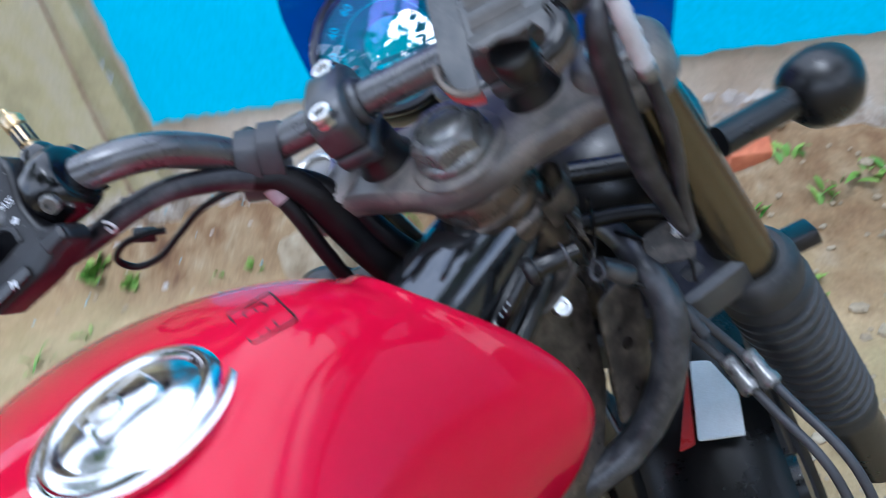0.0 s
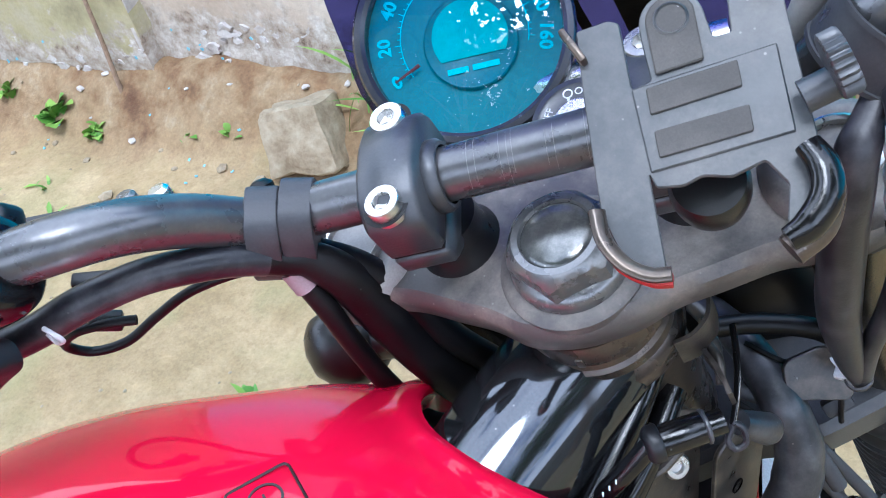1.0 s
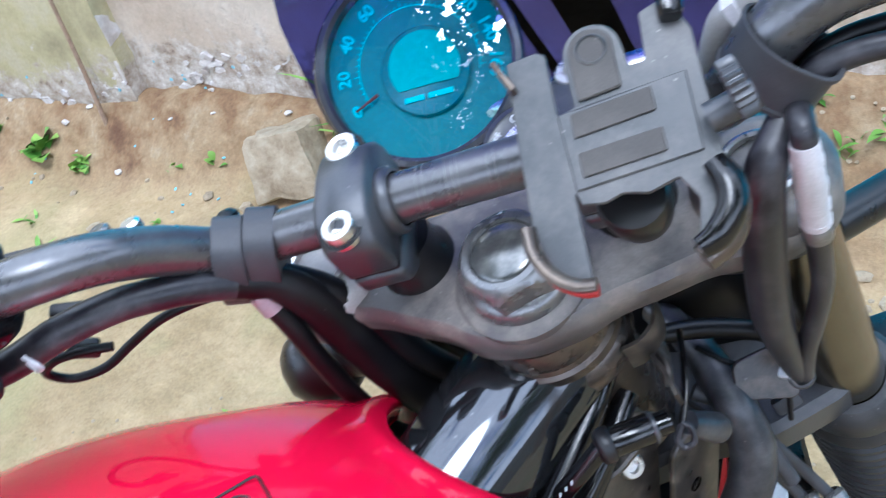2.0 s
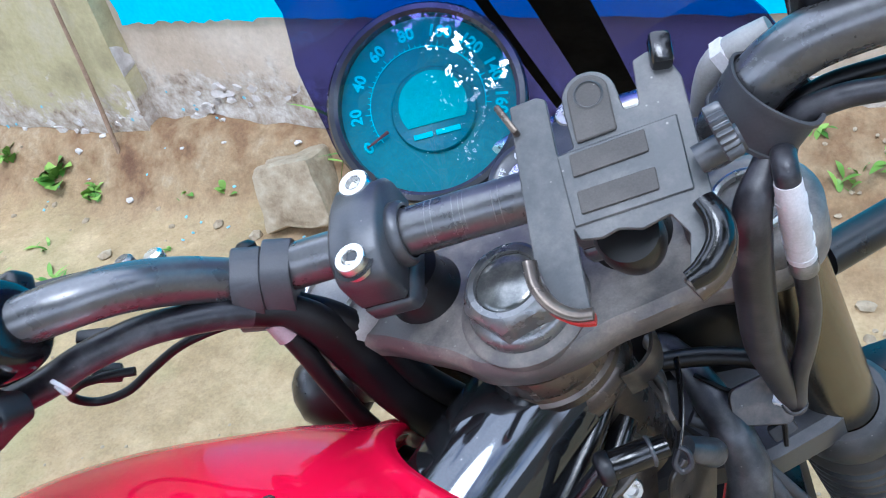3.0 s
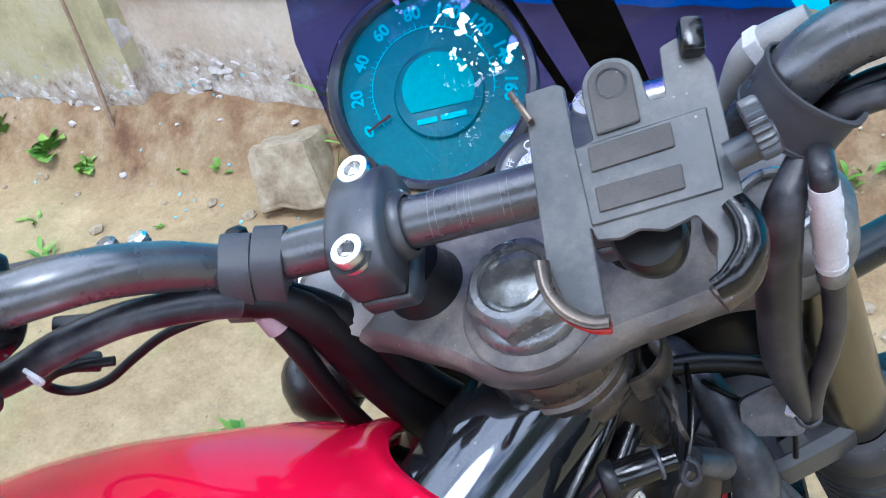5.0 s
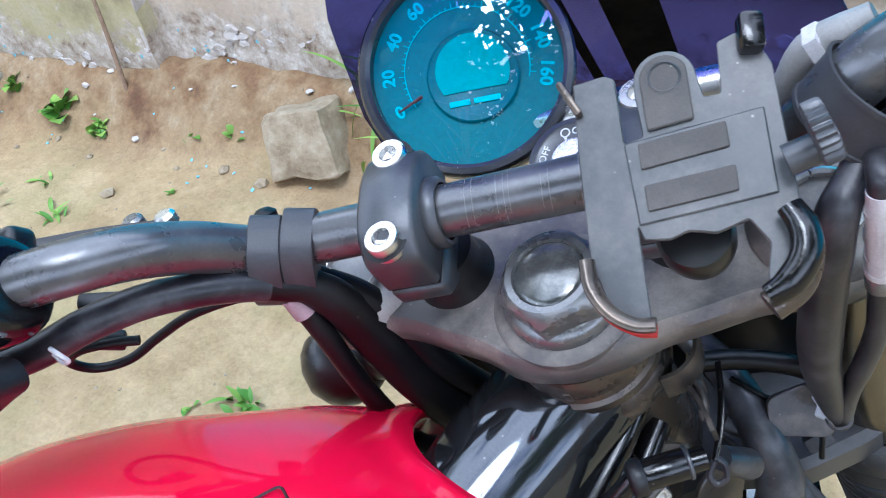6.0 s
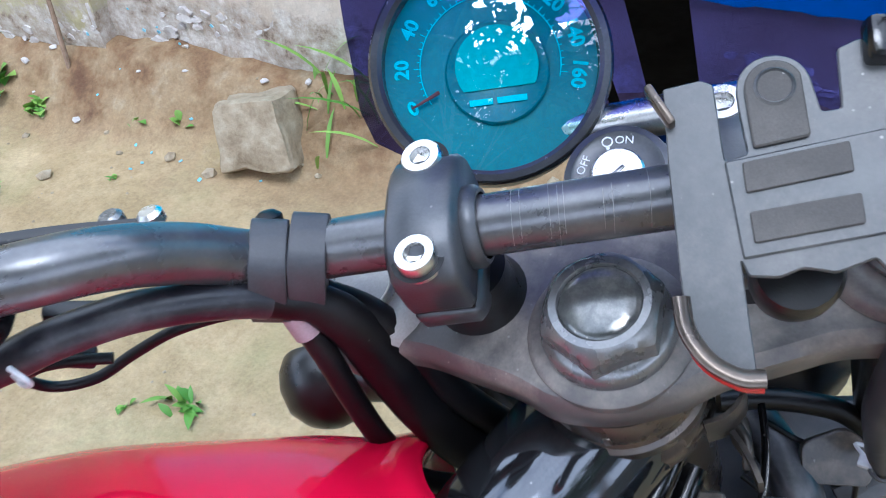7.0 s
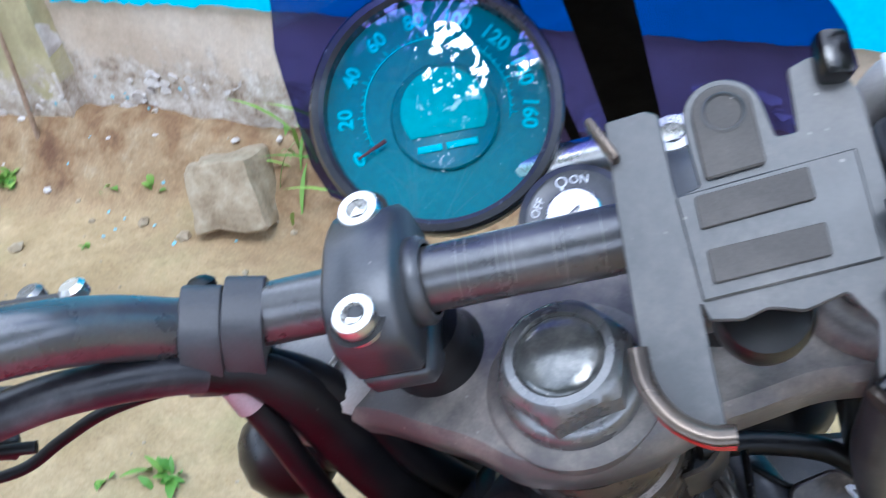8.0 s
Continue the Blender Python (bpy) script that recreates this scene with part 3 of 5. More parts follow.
def lump(bm, at, size, r, sub=2, amp=0.22):
    """An uneven stone-like lump."""
    tmp = bmesh.new()
    bmesh.ops.create_icosphere(tmp, subdivisions=sub, radius=1.0)
    off = Vector((r.uniform(0, 50), r.uniform(0, 50), r.uniform(0, 50)))
    turn = rot(r.uniform(0, 360), r.uniform(0, 360), r.uniform(0, 360))
    for v in tmp.verts:
        d = v.co.normalized()
        k = 1 + amp * noise.noise(d * 1.4 + off) * 1.6 + amp * 0.5 * noise.noise(d * 3.7 + off)
        c = turn @ d * k
        v.co = Vector((c.x * size[0], c.y * size[1], c.z * size[2])) + Vector(at)
    return join(bm, tmp)


pilaster()

# ---- motorcycle ----
bike = root("motorcycle", (BIKE @ Vector((0, -450, 0))).xy.to_3d(), "parked red and black roadster motorcycle with its handlebar turned", "motorcycle")


def fuel_tank():
    ys = [-60, -100, -140, -180, -220, -260, -300, -340, -380, -420, -455, -485]
    top = [2, 14, 28, 31, 28.5, 21, 13, 2, -16, -40, -66, -98]
    left = [80, 114, 166, 184, 206, 214, 212, 204, 188, 164, 132, 86]
    right = [77, 80, 86, 104, 136, 174, 198, 204, 188, 164, 132, 86]
    mid_x = [0, -3, -8, -15, -20, -25, -28, -30, -32, -33, -34, -34]
    shape = [1.75, 1.85, 2.1, 2.3, 2.5, 2.5, 2.5, 2.5, 2.5, 2.5, 2.5, 2.5]
    bm = bmesh.new()
    n = 56
    rows = [-60 - 425 * i / 56 for i in range(57)]

    def section(y, i):
        def along(lst):
            return sum(float(np.interp(-y + d, [-v for v in ys], lst)) for d in (-30, -20, -10, 0, 10, 20, 30)) / 7
        zt, wl, wr, cx, e = along(top), along(left), along(right), along(mid_x), 2 / along(shape)
        ring = []
        for k in range(n + 1):
            a = radians(-128 + 256 * k / n)
            s, c = math.sin(a), math.cos(a)
            zw = -108
            x = (wl if s < 0 else wr) * math.copysign(abs(s) ** e, s)
            z = zw + (zt - zw) * abs(c) ** e if c >= 0 else zw - 100 * abs(c) ** e
            # the front edge is cut back over the backbone and runs ahead at the sides
            fade = max(0.0, 1 - i / 14)
            yy = y + (0.0096 * min(x * x, 7200) - 37) * fade * fade
            # the edge swells into a rolled bead
            if i < 4:
                z += (1.5, 3.6, 2.4, 0.8)[i] * max(0, c)
                x += (0.5, 3.0, 2.0, 0.6)[i] * s
            # knee hollow and its upper crease
            dent = math.exp(-((abs(a) - 1.32) / 0.3) ** 2) * math.exp(-((y + 330) / 95) ** 2)
            x -= math.copysign(16 * dent, s)
            ring.append(bm.verts.new((cx + x, yy, z)))
        return ring
    rings = [section(y, i) for i, y in enumerate(rows)]
    for a, b in zip(rings, rings[1:]):
        for k in range(n):
            bm.faces.new((a[k], a[k + 1], b[k + 1], b[k]))
    # the rolled edge turns in and runs back as a dark hollow's wall
    prev = rings[0]
    for dy, drop in ((2.0, 2.0), (1.0, 5.0), (-3.0, 7.0), (-26.0, 9.0)):
        ring = []
        for v in rings[0]:
            out = Vector((v.co.x, v.co.z + 108))
            out = out * (1 - drop / max(20.0, out.length))
            ring.append(bm.verts.new((out.x, v.co.y + dy, out.y - 108)))
        for k in range(n):
            bm.faces.new((prev[k], ring[k], ring[k + 1], prev[k + 1]))
        prev = ring
    bm.faces.new(rings[-1])
    t = part("fuel_tank", bm, RED, bike, "glossy red fuel tank", BIKE, sharp=60)
    # filler cap: recessed rim, polished flap, hinge
    capf = BIKE @ face_to((-0.03, -0.07, 1), (0, 1, 0), (-20, -246, 21))
    cap = part("filler_cap", lathe([(0, 2), (46, 2), (49, 0), (49, 4), (46, 6.5), (41, 7), (38, 5), (36, 6.5), (20, 9), (0, 9.5)], 48), CHROME, t, "polished round chrome filler cap", capf)
    part("cap_ring", lathe([(50, -1), (56, -1), (56, 2), (53, 3), (50, 2)] + [(50, -1)], 48), CHROME, cap, frame_m=capf)
    part("key_flap", block((26, 40, 5), 4, (0, -2, 11)), CHROME, cap, frame_m=capf)
    part("cap_lock", lathe([(9, 13), (9, 15), (7, 16), (0, 16)], 24, at=(0, -8, 0)), SILVER, cap, frame_m=capf)
    # warning sticker
    stf = BIKE @ face_to((0.02, 0.02, 1), (0.25, 1, 0), (-12, -167, 28.2))
    out = round_poly([(-20, -13), (20, -13), (20, 13), (-20, 13)], 3)
    bm = bmesh.new()
    for a, b in zip(out, out[1:] + out[:1]):
        d = (Vector(b) - Vector(a))
        if d.length < 1e-3:
            continue
        tube([(a[0], a[1], 0.6), (b[0], b[1], 0.6)], 0.6, 5, 1, bm)
    for y in (-7, -2, 3):
        block((14, 1.2, 0.5), 0, (9, y, 0.6), bm=bm)
    lathe([(6, 0.5), (7, 0.5), (7, 1.0), (6, 1.0), (6, 0.5)], 24, at=(-9, 0, 0), bm=bm)
    block((5, 1.0, 0.5), 0, (-9, 0, 0.7), bm=bm)
    part("warning_sticker", bm, DARK_MARK, t, "small clear warning sticker with black outline", stf)
    return t


fuel_tank()

# handlebar, clamps
LEFT = [(-112, 0, 0), (-121, -4, 7), (-132, -13, 29), (-145, -25, 50), (-164, -36, 63), (-196, -46, 70), (-235, -60, 74), (-330, -100, 80)]
BAR_R = 11.0
RIGHT = [(97, 0, 0), (107, -1, 9), (118, -3, 26), (135, 0, 36), (158, -1, 41), (200, -8, 48), (260, -24, 56), (330, -50, 62)]
bar_path = LEFT[::-1] + [(-60, 0, 0), (0, 0, 0), (60, 0, 0)] + RIGHT
bar = part("handlebar", tube(bar_path, BAR_R, 20, 8), BAR_PAINT, bike, "black painted handlebar tube with scratches", STEER)
# bright scratches round the middle of the tube
bm = bmesh.new()
rs = random.Random(5)
for x in (-22, -19, -9, -6, -4, 9, 12, 24):
    a0, a1 = rs.uniform(20, 60), rs.uniform(120, 200)
    pts = [(x + 1.4 * math.sin(a * 0.02), (BAR_R - 0.02) * math.cos(radians(a)) * -1, (BAR_R - 0.02) * math.sin(radians(a))) for a in np.linspace(a0 - 40, a1 - 40, 10)]
    tube(pts, 0.1, 5, 1, bm)
part("scratch_marks", bm, FITTING_AND_LIT_CAP, bar, "thin bright scratches", STEER)


def socket_bolt(parent, at, axis, s=1.12):
    f = STEER @ face_to(axis, (0, 1, 0.1), at)
    b = part("clamp_bolt", lathe([(0, -4), (6.6 * s, -4), (6.6 * s, 3.4), (6.1 * s, 4.4), (3.5 * s, 4.4), (3.3 * s, 4.0)], 28), SILVER, parent, "bright socket-head bolt", f)
    bm = lathe([(3.5 * s, 4.3), (3.2 * s, 1.6), (0, 1.2)], 6)
    part("hex_socket", bm, SILVER, b, frame_m=f)
    # a black ring stands in for the shaded counterbore round the head
    part("counterbore_shade", lathe([(7.6 * s, -0.6), (8.4 * s, 0.3), (7.0 * s, 0.4), (6.7 * s, 0.3)], 28), RUBBER, b, frame_m=f)
    return b


def clamp(x):
    """Two halves round the bar with a seam between them, two bolts and a riser below."""
    cap_o = round_poly([(-27, -11.6), (-27, 9), (-19, 18), (-8, 21), (8, 21), (19, 18), (27, 9), (27, -11.6)], 4)
    foot_o = round_poly([(-27, -13.0), (27, -13.0), (25.5, -24), (17, -31), (-17, -31), (-25.5, -24)], 4)
    turn = basis((0, 1, 0), (0, 0, 1), (1, 0, 0), (x - 12, 0, 0))
    c = part("bar_clamp", plate(cap_o, 0, 25, 2.2), CLAMP, bike, "dark grey cast handlebar clamp", STEER @ turn, sharp=50)
    part("clamp_foot", plate(foot_o, 0.3, 24.7, 2.2), CLAMP, c, "lower half of the clamp", STEER @ turn, sharp=50)
    part("joint", plate(round_poly([(-25, -13.2), (25, -13.2), (25, -11.4), (-25, -11.4)], 0.5, 1), 1.6, 23.4), RUBBER, c, frame_m=STEER @ turn)
    bm = lathe([(13.5, -2), (15, 0), (15, 3.4), (13.4, 5.4), (12, 5.4)], 32, axis=(1, 0, 0), at=(x + 13, 0, 0))
    part("collar", bm, CLAMP, c, frame_m=STEER)
    for y in (-20, 20):
        socket_bolt(c, (x, y, 15.5), (0, 0, 1))
    part("riser", lathe([(19, -50), (19, -46), (16.5, -42), (15.5, -34), (15.5, -26), (0, -26)], 32, at=(x + 3, 0, 0)), BLACK_PAINT, c, "round riser post", STEER)
    return c


clamp(-51)
clamp(51)

# top yoke: a webbed plate from leg to leg
yo = [(-122, 4), (-116, 22), (-100, 26), (-84, 26), (-70, 22), (-40, 24), (0, 26), (40, 24), (70, 22), (90, 24), (112, 22), (130, 8), (134, -12), (124, -30), (106, -38), (92, -37), (78, -36), (56, -41), (38, -44), (24, -51), (0, -55), (-22, -51), (-36, -40), (-52, -33), (-74, -22), (-96, -18), (-114, -10)]
yoke = part("top_yoke", plate(round_poly(yo, 10), -66, -46, 4), YOKE, bike, "dusty cast top yoke", STEER, sharp=45)
part("yoke_boss", lathe([(31, -50), (31, -45), (29, -43.4), (20, -43.4)], 40, at=(2, -23, 0)), YOKE, yoke, frame_m=STEER)
LEG = {-1: (-97, 6), 1: (106, -6)}  # leg tops
# the legs splay a little against the bar's square
LEAN_M = STEER @ Matrix(((1, 0, -0.069, -0.069 * 40), (0, 1, 0, 0), (0, 0, 1, 0), (0, 0, 0, 1)))
for sx in (-1, 1):
    lx, ly = LEG[sx]
    # the left cap's paler grey puts its sky reflection into the colour
    part("leg_cap", lathe([(29, -66), (29, -44), (26, -40), (22, -38.5), (20, -39), (0, -39)], 36, at=(lx, ly, 0)), YOKE if sx > 0 else FITTING_AND_LIT_CAP, yoke, "dusty fork leg cap, the left one painted paler for its sky reflection", STEER)
    part("cap_ring", lathe([(16, -39), (16.5, -36), (15, -35), (13.5, -36), (13.5, -39)], 36, at=(lx, ly, 0)), SILVER, yoke, frame_m=STEER)
nut_f = STEER @ Matrix.Translation((2, -23, 0)) @ Matrix.Diagonal((0.87, 0.87, 1, 1))
nut = part("stem_nut", lathe([(28.5, -44), (28.5, -39.5), (27, -37), (24.5, -36), (22, -35), (17, -34.5), (0, -34.5)], 48), NUT, bike, "worn hexagonal steering stem nut with a wide flange", nut_f)
# hexagon with a turned chamfer that leaves a round face
bm = bmesh.new()
hexa = []
for k in range(96):
    a = 2 * math.pi * k / 96
    flat = (a + math.pi / 6) % (math.pi / 3) - math.pi / 6
    hexa.append((a, 23.4 / math.cos(flat)))
levels = []
for z, lim in ((-37, 30), (-28.5, 26.6), (-25.5, 24.2), (-23.4, 22.0), (-22.6, 20.8), (-22.6, 17.6), (-24.2, 16.9)):
    levels.append([bm.verts.new((min(r, lim + 0.0) * math.cos(a), min(r, lim) * math.sin(a), z + (0.9 * max(0, 26.6 - r) if z == -28.5 else 0))) for a, r in hexa])
for lo, hi in zip(levels, levels[1:]):
    for k in range(96):
        bm.faces.new((lo[k], lo[(k + 1) % 96], hi[(k + 1) % 96], hi[k]))
part("hexagon", bm, NUT, nut, frame_m=nut_f @ pose(0, 0, 0, 0, 0, -13), sharp=25)
part("dome", lathe([(17.0, -24.4), (16.4, -23.8), (14, -23.0), (10, -22.3), (5, -21.9), (0, -21.8)], 48), DOME, nut, "dusty polished nut face", nut_f)

# steering head below the yoke
hd = part("steering_head", lathe([(29, -66), (29, -72), (32, -76), (33, -82), (30, -86), (30, -94), (34, -98), (35, -106), (33, -110), (31, -112), (31, -210), (0, -210)], 44, at=(0, -24, 0)), DARK_STEEL, bike, "grimy steering head with bearing cover", STEER)
part("lock_ring", lathe([(0, -64), (30, -64), (32, -67), (32, -79), (34.5, -81), (34.5, -87), (32, -89)], 44, at=(0, -24, 0)), DARK_STEEL, hd, frame_m=STEER)
for k in range(6):
    a = 2 * math.pi * k / 6 + 0.35
    c, s = math.cos(a), math.sin(a)
    part("ring_slot", block((2.4, 3.2, 7), 0.5), DARK_STEEL, hd, frame_m=STEER @ basis((c, s, 0), (-s, c, 0), (0, 0, 1), (31.4 * c, -24 + 31.4 * s, -73)))

# frame behind the head
fr = part("frame_backbone", tube([(0, -8, -18), (0, -60, -30), (0, -180, -60), (0, -420, -90)], [34, 34, 32, 28], 32, 6), MIRROR_BLACK, bike, "shiny black frame backbone tube", BIKE)
for x, dz in ((34, -14), (42, -34)):
    part("wiring_tube", tube([(x - 8, 6, dz), (x, -30, dz - 16), (x + 4, -90, dz - 44), (x, -200, dz - 80)], 6, 12), GLOSS_BLACK, fr, frame_m=BIKE)
part("gusset", plate(round_poly([(-40, -34), (6, -40), (22, -70), (18, -150), (-30, -260), (-120, -300), (-140, -120)], 8), 34, 38, 1), GRIME, fr, "black frame side plate", BIKE @ basis((0, 1, 0), (0, 0, 1), (1, 0, 0), (0, 0, 0)))
part("plate_bolt", lathe([(0, -1), (6.6, -1), (6.6, 3), (5.4, 4.6), (3.4, 4.6), (2.8, 2.5), (0, 2.5)], 20, axis=(0.8, -0.35, 0.5), at=(46, -13, -60)), SILVER, fr, "bright hex bolt", BIKE)

# fork legs
for sx in (-1, 1):
    fx, fy = LEG[sx]
    leg = part("fork_leg", lathe([(21.5, -66), (21.5, -300), (21.5, -620), (0, -620)], 36, at=(fx, fy, 0)), FORK, bike, "olive-black fork tube", LEAN_M)
    prof = [(22, -260), (27, -260), (31, -264), (33, -272), (33, -284), (31, -292)]
    for k in range(14):
        z = -298 - k * 14
        prof += [(34.5, z), (34.5, z - 4.5), (27, z - 8.2), (27, z - 10.5)]
    prof += [(32, -500), (31, -512), (0, -512)]
    part("fork_boot", lathe(prof, 36, at=(fx, fy, 0)), BOOT, leg, "ribbed dusty rubber fork gaiter", LEAN_M)
    part("slider", lathe([(27, -492), (27, -560), (25, -640), (0, -640)], 28, at=(fx, fy, 0)), BLACK_PAINT, leg, frame_m=LEAN_M)
low = [(-112, 6), (-100, 24), (-60, 22), (0, 28), (60, 22), (118, 18), (132, 4), (130, -18), (118, -30), (92, -40), (76, -46), (40, -44), (0, -56), (-40, -44), (-70, -34), (-100, -24)]
part("lower_yoke", plate(round_poly(low, 10), -268, -232, 5), CLAMP, bike, "dusty black lower yoke", STEER)


def indicator(sx, centre, r):
    c = Vector(centre)
    foot = Vector((134, 58, -206)) if sx > 0 else Vector((-102, 12, -150))
    ind = part("indicator", lathe([(0, -r), (r * 0.38, -r * 0.92), (r * 0.72, -r * 0.7), (r * 0.94, -r * 0.3), (r, 0.05 * r), (r * 0.94, r * 0.34), (r * 0.9, r * 0.4), (0, r * 0.42)], 36, axis=(0, 1, 0.1), at=c), BLACK_PAINT, bike, "round satin black indicator", STEER)
    part("stalk", tube([foot, (foot + c) / 2, c], 12.5, 16, 2, flat=0.8), BLACK_PAINT, ind, frame_m=STEER)
    part("lens", lathe([(r * 0.66, r * 0.4), (r * 0.6, r * 0.5), (r * 0.4, r * 0.56), (0, r * 0.6)], 32, axis=(0, 1, 0.1), at=c), gauge_mat("amber_lens", (0.5, 0.18, 0.02), 0.2), ind, "amber lens", STEER)


indicator(1, (215, 108, -242), 33)
indicator(-1, (-172, 26, -165), 28)

# windscreen
bm = bmesh.new()
front, rear = [], []
for j in range(19):
    t = j / 18
    z = -235 + 390 * t
    w = np.interp(z, [-240, -150, -100, -66, 0, 45, 100, 160], [120, 150, 139, 126, 103, 80, 66, 36])
    for lst, off in ((front, 0), (rear, 2.5)):
        row = []
        for i in range(25):
            u = -1 + 2 * i / 24
            y = 196 - 0.30 * (z + 60) - 46 * u * u + off
            row.append(bm.verts.new((w * u, y, z)))
        lst.append(row)
for lst in (front, rear):
    for j in range(18):
        for i in range(24):
            bm.faces.new((lst[j][i], lst[j][i + 1], lst[j + 1][i + 1], lst[j + 1][i]))
rim = lambda l: l[0] + [r[-1] for r in l[1:]] + l[-1][::-1][1:] + [r[0] for r in l[1:-1]][::-1]
a, b = rim(front), rim(rear)
for k in range(len(a)):
    bm.faces.new((a[k], a[(k + 1) % len(a)], b[(k + 1) % len(a)], b[k]))
screen = part("windscreen", bm, VISOR, bike, "smoked violet-blue acrylic flyscreen", STEER)


def stripe(x0, x1):
    bm = bmesh.new()
    prev = None
    for j in range(19):
        z = -234 + 388 * j / 18
        w = np.interp(z, [-240, -150, -100, -66, 0, 45, 100, 160], [120, 150, 139, 126, 103, 80, 66, 36])
        row = []
        for x in np.linspace(x0, x1, 4):
            u = x / w
            row.append(bm.verts.new((x, 196 - 0.30 * (z + 60) - 46 * u * u - 0.6, z)))
        if prev:
            for k in range(3):
                bm.faces.new((prev[k], prev[k + 1], row[k + 1], row[k]))
        prev = row
    part("stripe", bm, DULL_BLACK, screen, "opaque black stripe", STEER)


stripe(14, 48)
stripe(-13, -6)
part("screen_rail", tube([(-20, 100, -78), (20, 100, -78), (50, 100, -78), (78, 100, -79)], 9.5, 20, 4), SILVER, bike, "bright tubular screen rail", STEER)

# headlight shell ahead of the steering head
part("headlight_shell", lathe([(0, -30), (40, -26), (66, -6), (80, 30), (84, 70), (84, 100), (76, 112), (0, 116)], 44, axis=(0.1, 1, -0.2), at=(38, 44, -226)), BLACK_PAINT, bike, "dusty black headlight shell", STEER)


def instrument():
    f = STEER @ face_to((0.2, -0.5, 0.83), (-0.09, 1, 0), (-44.3, 119.1, -41.8))
    R0 = 57.0
    body = part("instrument", lathe([(0, -52), (46, -52), (53, -40), (56, -26), (56, -9), (R0 - 2.4, -7.2), (R0 - 7.2, -7)], 72), BLACK_PAINT, bike, "round speedometer in a dark grey bezel", f)
    part("bezel_ring", lathe([(R0 - 2.2, -7.4), (R0, -5), (R0, 0), (R0 - 1.5, 2), (R0 - 4.5, 2.4), (R0 - 6.5, 0.5), (R0 - 7.0, -6.4)], 72), BEZEL, body, "grey metal bezel ring", f)
    part("dial", lathe([(0, -6), (R0 - 7.0, -6)], 64), DIAL, body, "teal dial face", f)
    part("inner_ring", lathe([(24, -5.6), (24.5, -4.2), (23.6, -3.4), (22.6, -3.6), (22, -4), (0, -4)], 56, at=(3, -4, 0)), DIAL_RING, body, frame_m=f)
    out = [(19.5 * math.cos(radians(a)), 19.5 * math.sin(radians(a))) for a in np.linspace(-32, 212, 40)]
    part("display", plate([(x + 3, y - 1.5) for x, y in out], -3.9, -3.2), LCD, body, "blank teal display", f)
    # maker's plate as a plain bar
    part("name_bar", block((11, 3.0, 0.4), 0.2, (-6, -17.6, -3.3)), CYAN_MARK, body, frame_m=f)
    part("name_bar", block((14, 3.0, 0.4), 0.2, (8.5, -17.6, -3.3)), CYAN_MARK, body, frame_m=f)
    a0, da = 203, -27.0
    for i in range(9):
        a = radians(a0 + da * i)
        g = f @ Matrix.Translation((41.5 * math.cos(a), 41.5 * math.sin(a), -5.6)) @ pose(0, 0, 0, 0, 0, math.degrees(a) + 180 if i < 1 else math.degrees(a) - 90 if 2 < i < 7 else math.degrees(a) - 90)
        part("number", letters(str(i * 20), 9.4, 0.3, 0.28), CYAN_MARK, body, frame_m=g, smooth=False)
    bm = bmesh.new()
    pts = [(33 * math.cos(radians(a)), 33 * math.sin(radians(a)), -5.5) for a in np.linspace(a0 + 4, a0 + da * 8 - 4, 60)]
    tube(pts, 0.35, 5, 1, bm)
    for i in range(41):
        a = radians(a0 + da * 8 * i / 40)
        l = 3.2 if i % 5 == 0 else 1.6
        tube([(33 * math.cos(a), 33 * math.sin(a), -5.5), ((33 + l) * math.cos(a), (33 + l) * math.sin(a), -5.5)], 0.3, 4, 1, bm)
    part("scale", bm, CYAN_MARK, body, frame_m=f)
    a = radians(a0)
    part("needle", tube([(27 * math.cos(a), 27 * math.sin(a), -2), (42 * math.cos(a), 42 * math.sin(a), -3)], [1.0, 0.5], 8, 1), NEEDLE, body, "dull red needle", f)
    g = part("glass", lathe([(0, 2.2), (30, 1.6), (R0 - 5.8, 0.4)], 64), LENS, body, "reflective cover glass", f)
    g.visible_shadow = False


instrument()


def ignition():
    f = STEER @ face_to((0.0, -0.18, 0.98), (0.0, 1, 0), (9.5, 47, -46))
    sw = part("ignition_switch", lathe([(0, -40), (20, -40), (23, -30), (23, -3), (22, 0), (19, 1), (18, 0.2), (11, 0.2)], 44), CLAMP, bike, "black ignition switch", f)
    part("key_barrel", lathe([(0, -3), (11, -3), (11, 1.5), (10, 2.5), (0, 2.5)], 36), SILVER, sw, "silver key barrel", f)
    part("key_slot", block((7, 1.6, 1.2), 0.2, (0, 0, 2.4), rot(0, 0, 35)), NUT, sw, frame_m=f)
    part("lettering", letters("ON", 5.0), PAINT_MARK, sw, "white ON lettering", f @ Matrix.Translation((4, 14.5, 0.4)) @ pose(0, 0, 0, 0, 0, -10), smooth=False)
    part("lettering", letters("OFF", 5.0), PAINT_MARK, sw, "white OFF lettering", f @ Matrix.Translation((-13.5, 6, 0.4)) @ pose(0, 0, 0, 0, 0, 62), smooth=False)
    bm = bmesh.new()
    lathe([(1.8, 0.2), (2.4, 0.2), (2.4, 0.5), (1.8, 0.5), (1.8, 0.2)], 16, at=(-3, 15, 0), bm=bm)
    lathe([(0, 0.5), (0.8, 0.5)], 8, at=(-3, 12, 0), bm=bm)
    part("symbol", bm, PAINT_MARK, sw, frame_m=f)


ignition()


